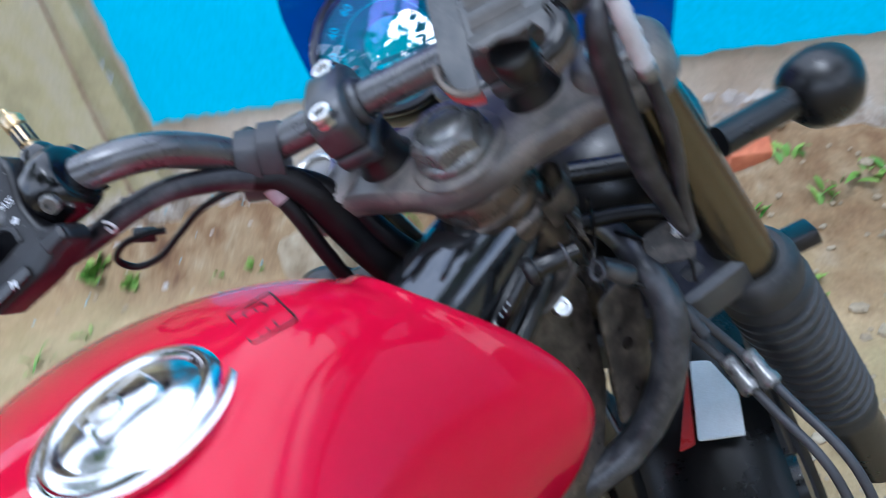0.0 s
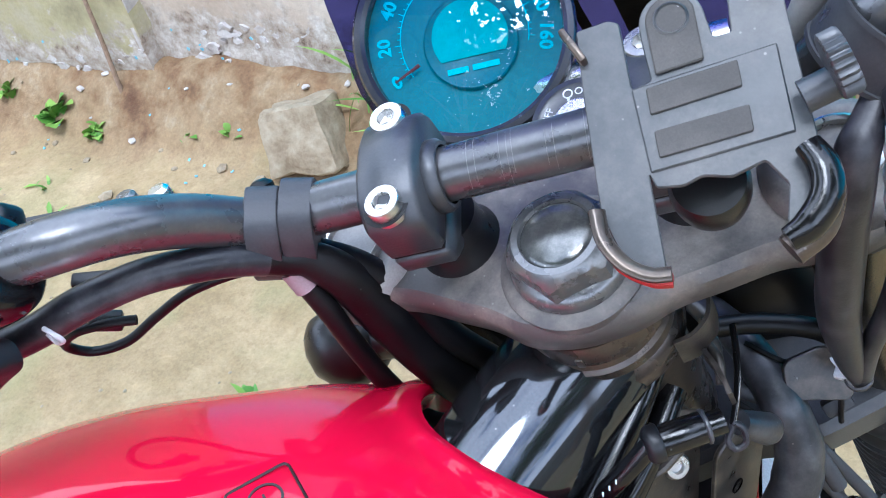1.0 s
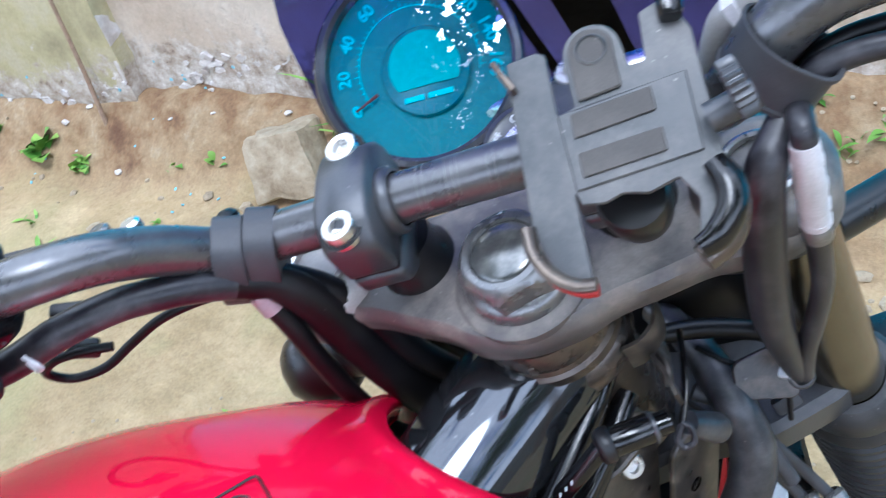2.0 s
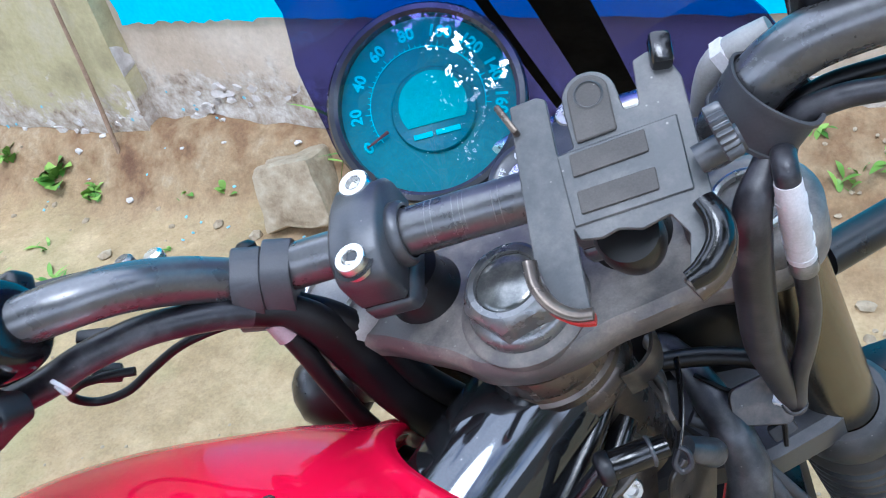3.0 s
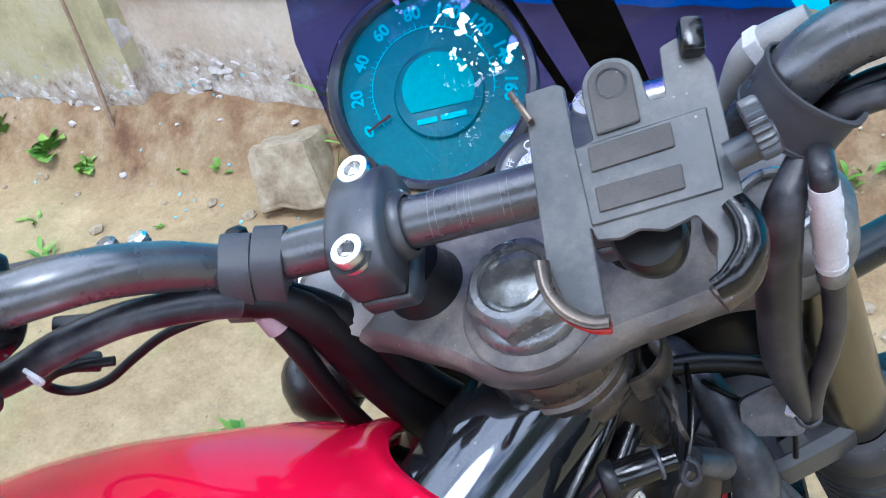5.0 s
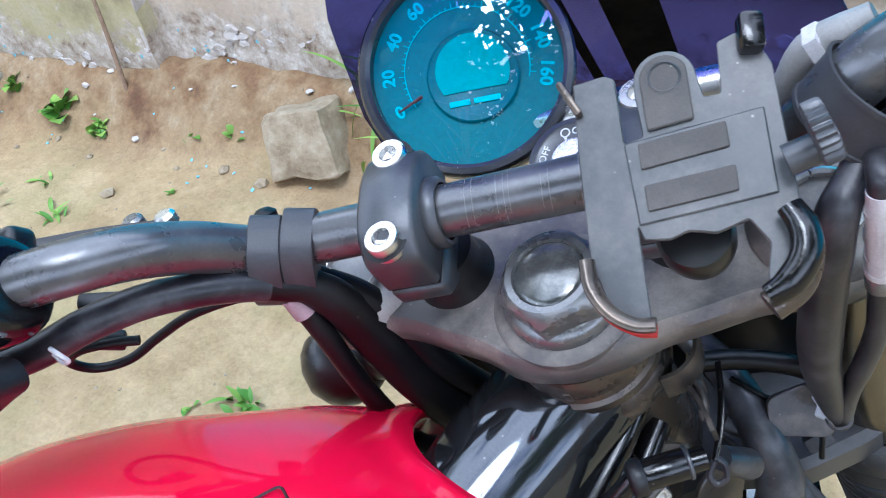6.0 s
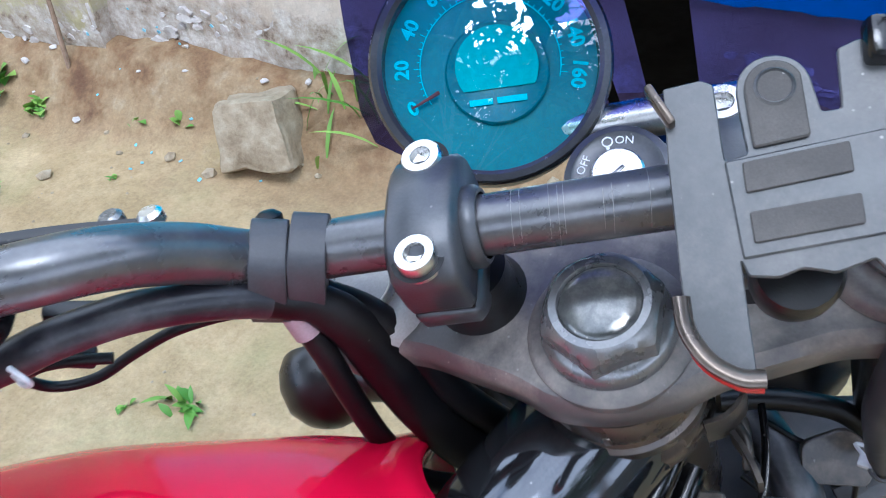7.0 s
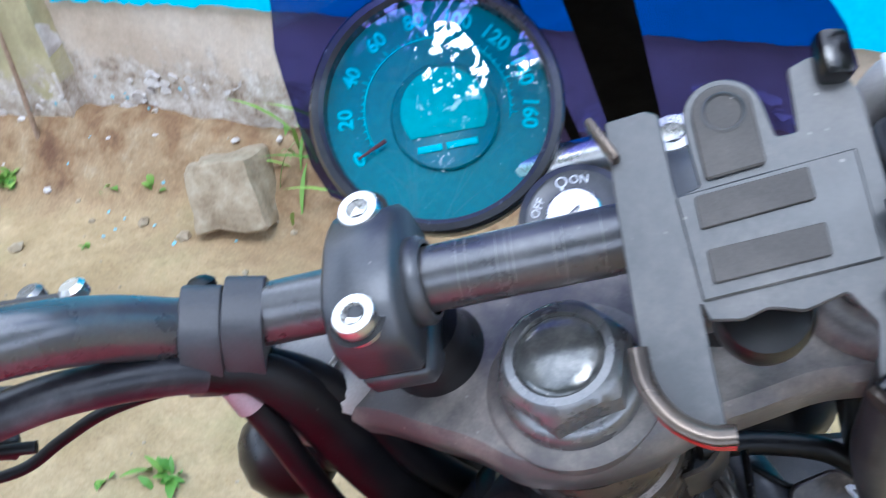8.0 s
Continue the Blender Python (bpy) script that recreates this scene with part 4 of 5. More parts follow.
def strap(centre, along):
    """A flat rubber band that holds the loom under the bar."""
    prof = [(0, 14), (9.5, 11.5), (13.6, 1), (12.6, -12), (8, -25), (0, -31), (-10, -30), (-16.5, -19), (-16.2, -2), (-11, 10.5)]
    ring = spline([(0, p[0], p[1]) for p in prof + prof[:1]], 5)[:-1]
    bm = bmesh.new()
    levels = [[bm.verts.new((dx, v.y * sc, -8 + (v.z + 8) * sc)) for v in ring] for dx, sc in ((-6.9, 0.92), (-6.8, 0.99), (-6.3, 1.01), (6.3, 1.01), (6.8, 0.99), (6.9, 0.92))]
    m = len(ring)
    for a, b in zip(levels, levels[1:]):
        for i in range(m):
            bm.faces.new((a[i], a[(i + 1) % m], b[(i + 1) % m], b[i]))
    bm.faces.new(levels[0])
    bm.faces.new(levels[-1])
    x = Vector(along).normalized()
    y = (Vector((0, 1, 0)) - x * x.y).normalized()
    part("cable_strap", bm, GREY_RUBBER, bike, "grey rubber cable strap", STEER @ basis(x, y, x.cross(y), centre))


strap((-100.5, 0, 0), (0.92, 0.02, -0.39))
strap((-115.0, -2.6, 3.8), (0.90, 0.08, -0.43))
# the strap at the other bend holds the sleeve and hose close under the bar
right_m = STEER @ basis(Vector((0.62, 0.05, 0.78)).normalized(), Vector((0.05, 1, -0.1)).normalized(), Vector((0.62, 0.05, 0.78)).normalized().cross(Vector((0.05, 1, -0.1)).normalized()), (119, -4, 22))
ring = spline([(0, p[0], p[1]) for p in ((12, 5), (7, 13), (-4, 14), (-13, 9), (-19, -1), (-20, -12), (-12, -18), (0, -17), (10, -9), (13, -2), (12, 5))], 4)[:-1]
bm = bmesh.new()
levels = [[bm.verts.new((dx, v.y * sc, v.z * sc)) for v in ring] for dx, sc in ((-10, 0.97), (-10, 1.05), (-8.4, 1.05), (-8.2, 1.0), (8.2, 1.0), (8.4, 1.05), (10, 1.05), (10, 0.97))]
for a, b in zip(levels, levels[1:] + levels[:1]):
    for i in range(len(ring)):
        bm.faces.new((a[i], a[(i + 1) % len(ring)], b[(i + 1) % len(ring)], b[i]))
part("cable_strap", bm, GREY_RUBBER, bike, "black rubber cable strap with a raised rim", right_m)

# ---- cables and hoses at the handlebar ----
loom = part("wiring_loom", tube([(-260, -64, 36), (-205, -53, 33), (-176, -43, 33), (-153, -33, 27), (-135, -24, 14), (-124, -18.5, 3), (-118, -16, -4)], 7.4, 16), SLEEVE, bike, "thick dusty black wiring loom", STEER)
# same loom, but plain black here: the shade under the yoke is in its colour
part("shaded_loom_tail", tube([(-122, -18, 1), (-112, -15, -9), (-103, -14, -15), (-95, -16, -34), (-91, -21, -64), (-86, -27, -98), (-74, -34, -134), (-40, -40, -180)], [7.0, 7.6, 8.5, 10.5, 12, 12, 12, 12], 18, flat=0.75), RUBBER, loom, frame_m=STEER)
part("switch_cable", tube([(-173, -38, 6), (-184, -40, 11), (-199, -42, 13), (-212, -42, 5), (-209, -40, -8), (-194, -36, -12), (-175, -30, -7), (-152, -26, 0), (-128, -21, -2), (-112, -16, -14)], 2.3, 10), RUBBER, bike, "thin black looped switch cable", STEER)
part("switch_plug", block((14, 8, 7), 1.6, (-187, -37, 9), rot(0, 35, 8)), SWITCH, bike, "small black cable plug", STEER)
part("switch_plug", block((20, 7, 8), 1.6, (-178, -29, 26), rot(0, 28, 10)), SWITCH, bike, "small black cable plug", STEER)
lh = part("clutch_cable", tube([(-112, -16, -18), (-109, -24, -40), (-109, -31, -68), (-108, -38, -103), (-100, -44, -140), (-60, -30, -200)], 5.4, 12), RUBBER, bike, "black clutch cable", STEER)
part("cable_sleeve", tube([(-113, -15.5, -16), (-111, -19.8, -26)], 5.9, 14, 2), PINK_SLEEVE, lh, "dull pink sleeve", STEER)
part("hose", tube([(-104, -8, -20), (-90, -10, -36), (-80, -14, -64), (-70, -22, -100), (-50, -24, -150), (-20, -20, -190)], 7.5, 14), RUBBER, bike, "black hose", STEER)
rl = part("wiring_loom", tube([(230, -40, 34), (190, -26, 26), (160, -18, 23), (145, -15, 22), (132, -14, 18), (122, -18, 12), (114, -28, 8), (108, -36, 4), (104, -41, -10), (101, -42, -30), (96, -42, -80), (95, -42, -108), (97, -42, -150), (100, -42, -174)], [4, 4, 4.4, 4.6, 5, 5.4, 6, 7, 7.8, 8.2, 8.8, 8.4, 6.2, 4], 16, flat=0.85), SLEEVE, bike, "soft black sleeve over the wiring", STEER)
part("loom", tube([(230, -20, 28), (190, -10, 24), (160, -7, 22), (140, -7, 21), (126, -10, 14), (118, -16, 8)], 3.4, 12), RUBBER, rl, frame_m=STEER)
wl = part("brake_hose", tube([(122.6, -18, 8), (122, -27, 15), (121.4, -34, 16.5), (121, -37.4, 12), (120.4, -39.8, 2), (119.9, -41.4, -12), (119.6, -41.8, -20), (119.1, -42, -36), (118.4, -42, -56), (117, -42, -78), (112, -42, -106), (105, -42, -136), (100, -42, -172)], 4.6, 14), SLEEVE, bike, "black brake hose", STEER)
part("white_sleeve", tube([(121.0, -37, 13), (120.5, -39.5, 4), (120, -41, -8), (119.3, -42, -30)], [4.9, 5.2, 5.4, 5.3], 16), WHITE_SLEEVE, wl, "white plastic hose sleeve", STEER)
for z, r in ((0.05, 5.6), (0.4, 5.9), (0.7, 5.9), (0.95, 5.7)):
    a, b = Vector((120.6, -38.6, 6)), Vector((119.3, -42, -30))
    c = a + (b - a) * z
    part("sleeve_collar", lathe([(4.8, -2.0), (r, -1.4), (r, 1.4), (4.8, 2.0)], 16, axis=(b - a), at=c), WHITE_SLEEVE, wl, frame_m=STEER)
part("sleeve_tip", lathe([(5.2, -4), (5.7, -3.4), (5.7, 3.4), (5.2, 4)], 16, axis=(b - a), at=b + (b - a) * 0.12), NUT, wl, "dark ferrule", STEER)


def zip_tie(at, axis, r, tail):
    f = STEER @ face_to(axis, (0, 0, 1), at)
    z = part("zip_tie", lathe([(r, -2), (r + 1.0, -1.5), (r + 1.0, 1.5), (r, 1.5), (r, -2)], 24), GREY_RUBBER, bike, "grey cable tie", f)
    part("head", block((6, 6, 5), 1, (r + 2, 0, 0)), PAINT_MARK, z, "pale tie head", f)
    part("tail", tube([(r + 3, 2, 0), (r + 8, 6, 1), tail], 1.0, 6, 3), PAINT_MARK, z, frame_m=f)


zip_tie((99, -42, -168), (0.05, 0.1, -0.99), 5.4, (10, 7, 2))
part("wiring_loom", tube([(30, 26, -196), (48, 0, -190), (61, -34, -190), (66, -56, -212), (56, -74, -238), (34, -90, -268), (0, -108, -288), (-40, -124, -290)], [8 + min(4.2, 0.26 * k) + (0.0, 0.35, 0.7)[k % 3] for k in range(34)], 18), TAPE, bike, "dusty taped wiring loom", STEER)
tie = part("wire_tie", tube([(52, -26, -123), (51.5, -40, -124), (49, -56, -126), (44.5, -70, -129)], 2.0, 10, 6, flat=0.6), GLOSS_BLACK, bike, "long thin black cable tie", STEER)
part("tie_loop", tube([(44.5, -70, -129), (41, -75, -133), (43, -78, -137), (48, -76, -136), (48, -71, -131), (44.5, -69, -128)], 1.6, 8, 6), SLEEVE, tie, frame_m=STEER)
cn = part("cable_connector", tube([(-62, -126, -142), (-17, -101, -117), (0, -92, -108), (14, -84, -100)], 4.6, 14), GLOSS_BLACK, bike, "shiny printed black cable", STEER)
pa = Vector((28, 8, -6)).normalized()
part("connector_body", lathe([(0, 3), (6.4, 3), (6.9, 5), (6.9, 22), (6.2, 24), (5.4, 24), (5.4, 31), (0, 31)], 28, axis=pa, at=(14, -84, -100)), GLOSS_BLACK, cn, "black plug body", STEER)
part("connector_cap", lathe([(0, -3), (5.4, -3), (7.6, -1.5), (8.2, 0), (8.2, 3.4), (7.6, 4.2), (6, 4.2)], 32, axis=pa, at=(14, -84, -100)), SWITCH, cn, "flanged plug end", STEER)
part("connector_ring", lathe([(6.8, -1.0), (7.5, -0.5), (7.5, 0.5), (6.8, 1.0)], 28, axis=pa, at=(36, -77.7, -104.7)), TAPE, cn, frame_m=STEER)
for k in range(3):
    part("print", block((0.7, 2.0, 0.5), 0.1), PAINT_MARK, cn, frame_m=STEER @ face_to((-0.1, -0.5, 0.86), (0.2, 0.8, 0.5), (-10 + k * 3.4, -99.3 + k * 1.75, -109.0 + k * 1.7)))
part("cross_tube", tube([(36, 30, -150), (80, 30, -166), (130, 26, -180)], 9, 14), BLACK_PAINT, bike, "black cross tube", STEER)
# grimy clutter round the steering head
part("head_gusset", plate(round_poly([(-10, -84), (-4, -92), (12, -84), (27, -70), (34, -58), (20, -56)], 4), -141, -136, 1.2), GRIME, bike, "grimy brown head gusset", STEER)
for dx in (0, 12):
    part("gusset_rib", tube([(10 + dx * 0.4, -66 - dx * 0.3, -128), (-10 + dx * 0.8, -92, -129), (-30 + dx * 0.8, -118, -133)], [3.0, 3.4, 3.0], 10, 5), GLOSS_BLACK, bike, "worn black steel rib", STEER)
part("cross_cable", tube([(34, -8, -160), (58, -6, -168), (84, -10, -176), (100, -16, -190)], 5.5, 12), RUBBER, bike, "black cross cable", STEER)
part("cross_cable", tube([(44, -30, -190), (60, -38, -200), (72, -56, -216), (80, -70, -240)], 4.5, 12), GREY_RUBBER, bike, "grey cable end", STEER)
part("small_wire", tube([(52, -12, -176), (66, -22, -180), (78, -24, -192), (90, -34, -196), (88, -46, -214)], 1.4, 8), RUBBER, bike, "thin black wire", STEER)
part("small_wire", tube([(40, -36, -186), (56, -50, -190), (70, -52, -206), (74, -66, -226)], 1.6, 8), RUBBER, bike, "thin black wire", STEER)
part("plug", block((12, 20, 9), 2, (0, 0, 0)), SWITCH, bike, "small black plug", STEER @ face_to((0.2, -0.6, 0.77), (0.5, 0.6, 0.5), (64, -40, -196)))
part("plug", block((9, 15, 8), 2, (0, 0, 0)), GREY_RUBBER, bike, "small grey plug", STEER @ face_to((0.1, -0.7, 0.7), (0.9, 0.2, 0.3), (88, -36, -214)))
# folded steel clip on the steering head
part("steel_clip", band([(27, -20), (31, -12), (37, -7), (43, -9), (46, -20), (45, -31), (38, -39), (29, -42)], -118, -97, 1.8), GRIME, bike, "dusty brown folded steel clip", STEER)
for y in (-28, -34):
    part("clip_rib", tube([(40, y, -118), (44, y - 9, -119), (43, y - 20, -122)], [2.6, 2.4, 2.2], 10, 4), GRIME, bike, "grimy steel rib", STEER)
part("bracket", plate(round_poly([(-17, -10), (13, -17), (18, 0), (7, 13), (-15, 9)], 5), -2, 2, 0.6), GRIME, bike, "rusty folded bracket", STEER @ face_to((0.2, -0.6, 0.75), (0, 0.7, 0.7), (82, -30, -184)))
part("head_strut", band([(39, -40), (42, -46), (45, -54), (47, -62)], -126, -113, 2.2), GRIME, bike, "grey-brown folded steel strut", STEER)
part("grey_plug", lathe([(0, -14), (5.5, -14), (6, -12), (7, 0), (7.6, 9), (6.8, 12), (5, 13.5), (0, 13.5)], 24, axis=(0.42, 0.12, -0.9), at=(52, -64, -152)), TAPE, bike, "round grey rubber plug", STEER)
part("frame_ear", plate(round_poly([(12, -76), (34, -72), (56, -92), (50, -176), (6, -176)], 6), 50, 53, 0.8), GRIME, bike, "grimy brown frame ear", BIKE @ basis((0, 1, 0), (0, 0, 1), (1, 0, 0), (0, 0, 0)))
# black disc on the ear's face, for the dark inside of a hole
part("ear_hole_disc", lathe([(0, 0), (4.4, 0), (4.4, 0.8), (3.6, 0.8)], 20, axis=(1, 0, 0), at=(53.0, 30, -120)), DULL_BLACK, bike, "small black disc painted as a shaded bolt hole", BIKE)
for dx in (0, 14):
    part("throttle_cable", tube([(60 + dx, -50, -230), (82 + dx, -70, -282), (100 + dx, -104, -300), (121 + dx, -150, -318), (124 + dx, -190, -380)], 3.6, 10), GREY_RUBBER, bike, "grey outer cable", STEER)
    part("adjuster", lathe([(4, -16), (6.5, -14), (6.5, 4), (8, 6), (8, 12), (5, 14)], 12, axis=(0.2, -0.5, -0.35), at=(88 + dx, -80, -287)), NUT, bike, "cable adjuster", STEER)
rb = part("side_reflector", block((30, 14, 28), 3), BLACK_PAINT, bike, "small black bracket block", STEER @ face_to((0.2, -0.9, 0.4), (0, 0.4, 0.9), (157, 34, -312)))
part("screw", lathe([(0, 0), (4, 0), (4, 3), (0, 3)], 12), SILVER, rb, frame_m=STEER @ face_to((0.2, -0.9, 0.4), (0, 0.4, 0.9), (157, 28, -309)))
pl = part("number_plate", plate(round_poly([(35, 32), (23, -45), (62, -52), (67, -12), (52, 26)], 3), -427, -424, 0.6), PLATE_WHITE, bike, "blank white plate on the front mudguard", STEER)
part("red_band", plate(round_poly([(32, 30), (28, 16), (6, -50), (20, -47)], 2), -426.5, -423.5, 0.4), RED_TAPE, pl, "red band", STEER)

# ---- left switchgear ----
AX = Vector((-0.93, -0.30, 0.13)).normalized()
# x across the housing, y outward along the bar, z to the rider
PF = STEER @ face_to(Vector((-0.05, -0.62, 0.78)), AX, (-190, -45, 69))
sg = part("clutch_perch", lathe([(0, -14), (14, -14), (18, -13), (20.6, -10), (21.6, -5), (21.6, 6), (20.4, 9), (0, 9)], 40, axis=(0, 1, 0)), GLOSS_BLACK, bike, "gloss black clutch lever perch", PF)
part("perch_boss", lathe([(0, 6), (13, 6), (12.4, 18), (10.5, 24), (8.6, 27), (0, 27)], 28, axis=(0.97, 0.2, 0.05)), GLOSS_BLACK, sg, "cable boss of the perch", PF)
part("perch_joint", block((1.1, 22, 41.0), 0, (-8, -2.4, 0)), DULL_BLACK, sg, "dark joint between the perch halves", PF)
part("perch_screw", lathe([(0, -4), (5.6, -4), (5.6, 3), (4.6, 4), (2.6, 4), (2.3, 2), (0, 2)], 18, axis=(-0.55, 0, 0.83), at=(-13.5, -4, 16.5)), NUT, sg, frame_m=PF)
part("lever_lug", block((18, 14, 14), 4, (14, -4, -14), rot(0, 20, 0), seg=3), BLACK_PAINT, sg, "lever pivot lug", PF)
gd = part("cable_adjuster", lathe([(0, -3), (6, -3), (6, 2), (4, 3), (4, 5), (4.9, 6), (5.2, 18), (6.3, 19), (6.7, 25), (5.2, 27), (3.2, 29), (1.8, 30), (1.8, 33), (0, 33)], 20, axis=(0.97, 0.2, 0.05), at=(26, 5, 0)), GOLD, bike, "worn gold and black cable adjuster", PF)
bm = bmesh.new()
for k in range(9):
    a = 2 * math.pi * k / 9
    block((1.5, 1.8, 11.5), 0.4, (5.0 * math.cos(a), 5.0 * math.sin(a), 12), bm=bm)
part("grip_ribs", bm, BLACK_PAINT, gd, "black grip ribs", PF @ face_to((0.97, 0.2, 0.05), (0, 1, 0), (26, 5, 0)))
house_o = round_poly([(29, 64), (29.5, 14), (20, 9), (-4, 13), (-22, 8), (-27, -6), (-38, -7), (-41, 8), (-45, 22), (-47, 64)], 5)
hs = part("switch_housing", pillow(house_o, 3, 20, 4), SWITCH, bike, "satin black handlebar switch housing", PF)
part("nose", plate(round_poly([(-26.5, 12), (-28, -6), (-37.5, -7), (-39.5, 9)], 3), 17, 23, 2), SWITCH, hs, frame_m=PF)
# no hollow is cut: a black plate carries the switch recess's shade
part("recess_shade_plate", plate(round_poly([(-7, 62), (-8, 31), (-13, 24), (-21, 23), (-24, 46), (-22, 62)], 3), 18, 20.4, 0.3), DULL_BLACK, hs, "black plate painted as the shaded switch recess", PF)
part("recess_rim", plate(round_poly([(-6.2, 36), (-7.2, 30), (-12.4, 22.8), (-21.6, 21.8), (-22, 25), (-14, 26), (-10, 31), (-9, 36)], 1.5), 19, 21.4, 0.6), SWITCH, hs, frame_m=PF)
part("toggle", block((9, 12, 12), 3, (-16, 47, 24)), GLOSS_BLACK, hs, "indicator switch", PF)
hb = part("horn_button", plate(round_poly([(-33.5, 27), (-41.5, 25), (-44, 60), (-36, 60)], 3), 18, 23, 1.2), GLOSS_BLACK, hs, "horn button", PF)
bm = plate([(-2.2, -1.4), (-2.2, 1.4), (2.2, 1.4), (4.4, 3.6), (4.4, -3.6), (2.2, -1.4)][::-1], 0, 0.4)
block((1.2, 4.4, 0.4), 0.1, (-1.0, 3.0, 0.2), bm=bm)
part("horn_symbol", bm, PAINT_MARK, hb, "white horn symbol", PF @ Matrix.Translation((-39.0, 37, 23.1)) @ pose(0, 0, 0, 0, 0, 90) @ Matrix.Diagonal((0.75, 0.75, 1, 1)))
part("lettering", letters("PASS", 6.0), PAINT_MARK, hs, "white PASS lettering", PF @ Matrix.Translation((1.2, 22, 20.4)) @ pose(0, 0, 0, 0, 0, -90), smooth=False)
bm = plate([(-4, -1.6), (0.5, -1.6), (0.5, -4), (5, 0), (0.5, 4), (0.5, 1.6), (-4, 1.6)], 0, 0.4)
part("arrow", bm, PAINT_MARK, hs, "white turn arrow", PF @ Matrix.Translation((-9.6, 21, 20.1)) @ pose(0, 0, 0, 0, 0, -90) @ Matrix.Diagonal((0.62, 0.62, 1, 1)))
part("top_button", lathe([(0, 0), (9, 0), (9, 4), (7, 6), (0, 6.5)], 24, axis=(0, 0, 1), at=(20, 40, 19)), SILVER, hs, "bright round button", PF)
part("cable_clip", tube([(-180, -58, 44), (-175, -61, 43), (-174, -62, 39), (-179, -61, 37), (-182, -58, 40)], 1.0, 8), WHITE_SLEEVE, bike, "clear cable clip", STEER)
part("grip", tube([(-262, -72, 77), (-300, -88, 80), (-372, -116, 84)], 15.5, 20, 4), RUBBER, bike, "black rubber grip", STEER)
part("clutch_lever", tube([(-196, -20, 66), (-230, -8, 62), (-290, -20, 62), (-360, -50, 66)], [7, 6, 5, 7], 12, flat=0.6), BLACK_PAINT, bike, "black clutch lever", STEER)
# fasteners along the far side of the bar
for (x, y, z), metal_m in (((-171, 8, 25), NUT), ((-155, 8, 23), SILVER)):
    part("bar_bolt", lathe([(0, 0), (5.2, 0), (5.2, 4), (3.6, 5.6), (0, 5.6)], 16, axis=(0, 0.3, 1), at=(x, y, z)), metal_m, bike, "small bolt head", STEER)
part("lever_bracket", tube([(-200, -14, 50), (-180, -4, 36), (-156, 4, 22)], 6, 10, flat=0.5), BLACK_PAINT, bike, "black lever bracket", STEER)
part("strap_button", lathe([(0, 0), (5.5, 0), (5.5, 3), (3, 5), (0, 5)], 16, axis=(0, 0.6, 0.8), at=(-114, 9, 9)), RUBBER, bike, "black strap button", STEER)
# right end of the bar
part("grip", tube([(262, -72, 77), (300, -88, 80), (372, -116, 84)], 15.5, 20, 4), RUBBER, bike, "black rubber grip", STEER)
part("hose_fitting", tube([(95, 17, -9), (98, 16, 0), (103, 15, 13), (108, 15, 24), (114, 15, 28), (121, 14, 31.6), (130, 14, 35)], [4.6, 4.6, 6, 6, 6.4, 6.2, 5], 16, 4), FITTING_AND_LIT_CAP, bike, "pale grey hose fitting", STEER)
part("fitting_collar", lathe([(6, -3), (7.4, -2.5), (7.4, 2.5), (6, 3)], 6, axis=(0.85, -0.1, 0.5), at=(113, 15, 27.5)), WHITE_SLEEVE, bike, "pale hexagonal collar", STEER)
part("brake_cylinder", tube([(146, 16, 30), (151, 18, 48), (158, 20, 80), (165, 20, 120)], [10, 15, 16, 16], 20, 5), GLOSS_BLACK, bike, "gloss black brake cylinder behind the bar", STEER)
part("mirror_stem", tube([(150, 40, 60), (152, 50, 110), (150, 60, 190)], 7, 12), BLACK_PAINT, bike, "black mirror stem", STEER)

# ---- wheels, engine, seat ----


def wheel(at, axis, r, w, f):
    prof = []
    for k in range(17):
        a = math.pi * k / 16
        prof.append((r - w * 0.5 + w * 0.5 * math.sin(a), -w * 0.5 * math.cos(a)))
    prof = [(r - w * 0.62, -w * 0.42)] + prof + [(r - w * 0.62, w * 0.42), (r - w * 0.62, -w * 0.42)]
    t = part("wheel", lathe(prof, 56, axis=axis, at=at), RUBBER, bike, "black road tyre on an alloy wheel", f)
    part("rim", lathe([(r - w * 0.62, -w * 0.36), (r - w * 0.8, -w * 0.3), (r - w * 0.8, w * 0.3), (r - w * 0.62, w * 0.36)], 48, axis=axis, at=at), BLACK_PAINT, t, frame_m=f)
    part("hub", lathe([(0, -w * 0.5), (34, -w * 0.5), (40, 0), (34, w * 0.5), (0, w * 0.5)], 28, axis=axis, at=at), BLACK_PAINT, t, frame_m=f)
    ax = Vector(axis).normalized()
    s = ax.orthogonal().normalized()
    u = ax.cross(s)
    for k in range(6):
        a = 2 * math.pi * k / 6
        d = s * math.cos(a) + u * math.sin(a)
        part("spoke", tube([Vector(at) + d * 34, Vector(at) + d * (r - w * 0.78)], [13, 10], 8, 1, flat=0.5), BLACK_PAINT, t, frame_m=f)


wheel((16, 40, -752), (1, 0, 0), 302, 110, STEER)
wheel((0, -1030, -602), (1, 0, 0), 300, 130, BIKE)
bm = bmesh.new()
prev = None
for k in range(22):
    a = radians(35 + 120 * k / 21)
    ring = []
    for j in range(9):
        b = radians(-75 + 150 * j / 8)
        rr = 322 - 34 * (1 - math.cos(b))
        ring.append(bm.verts.new((16 + 68 * math.sin(b), 40 + rr * math.cos(a), -752 + rr * math.sin(a))))
    if prev:
        for j in range(8):
            bm.faces.new((prev[j], prev[j + 1], ring[j + 1], ring[j]))
    prev = ring
bmesh.ops.solidify(bm, geom=bm.faces[:], thickness=3)
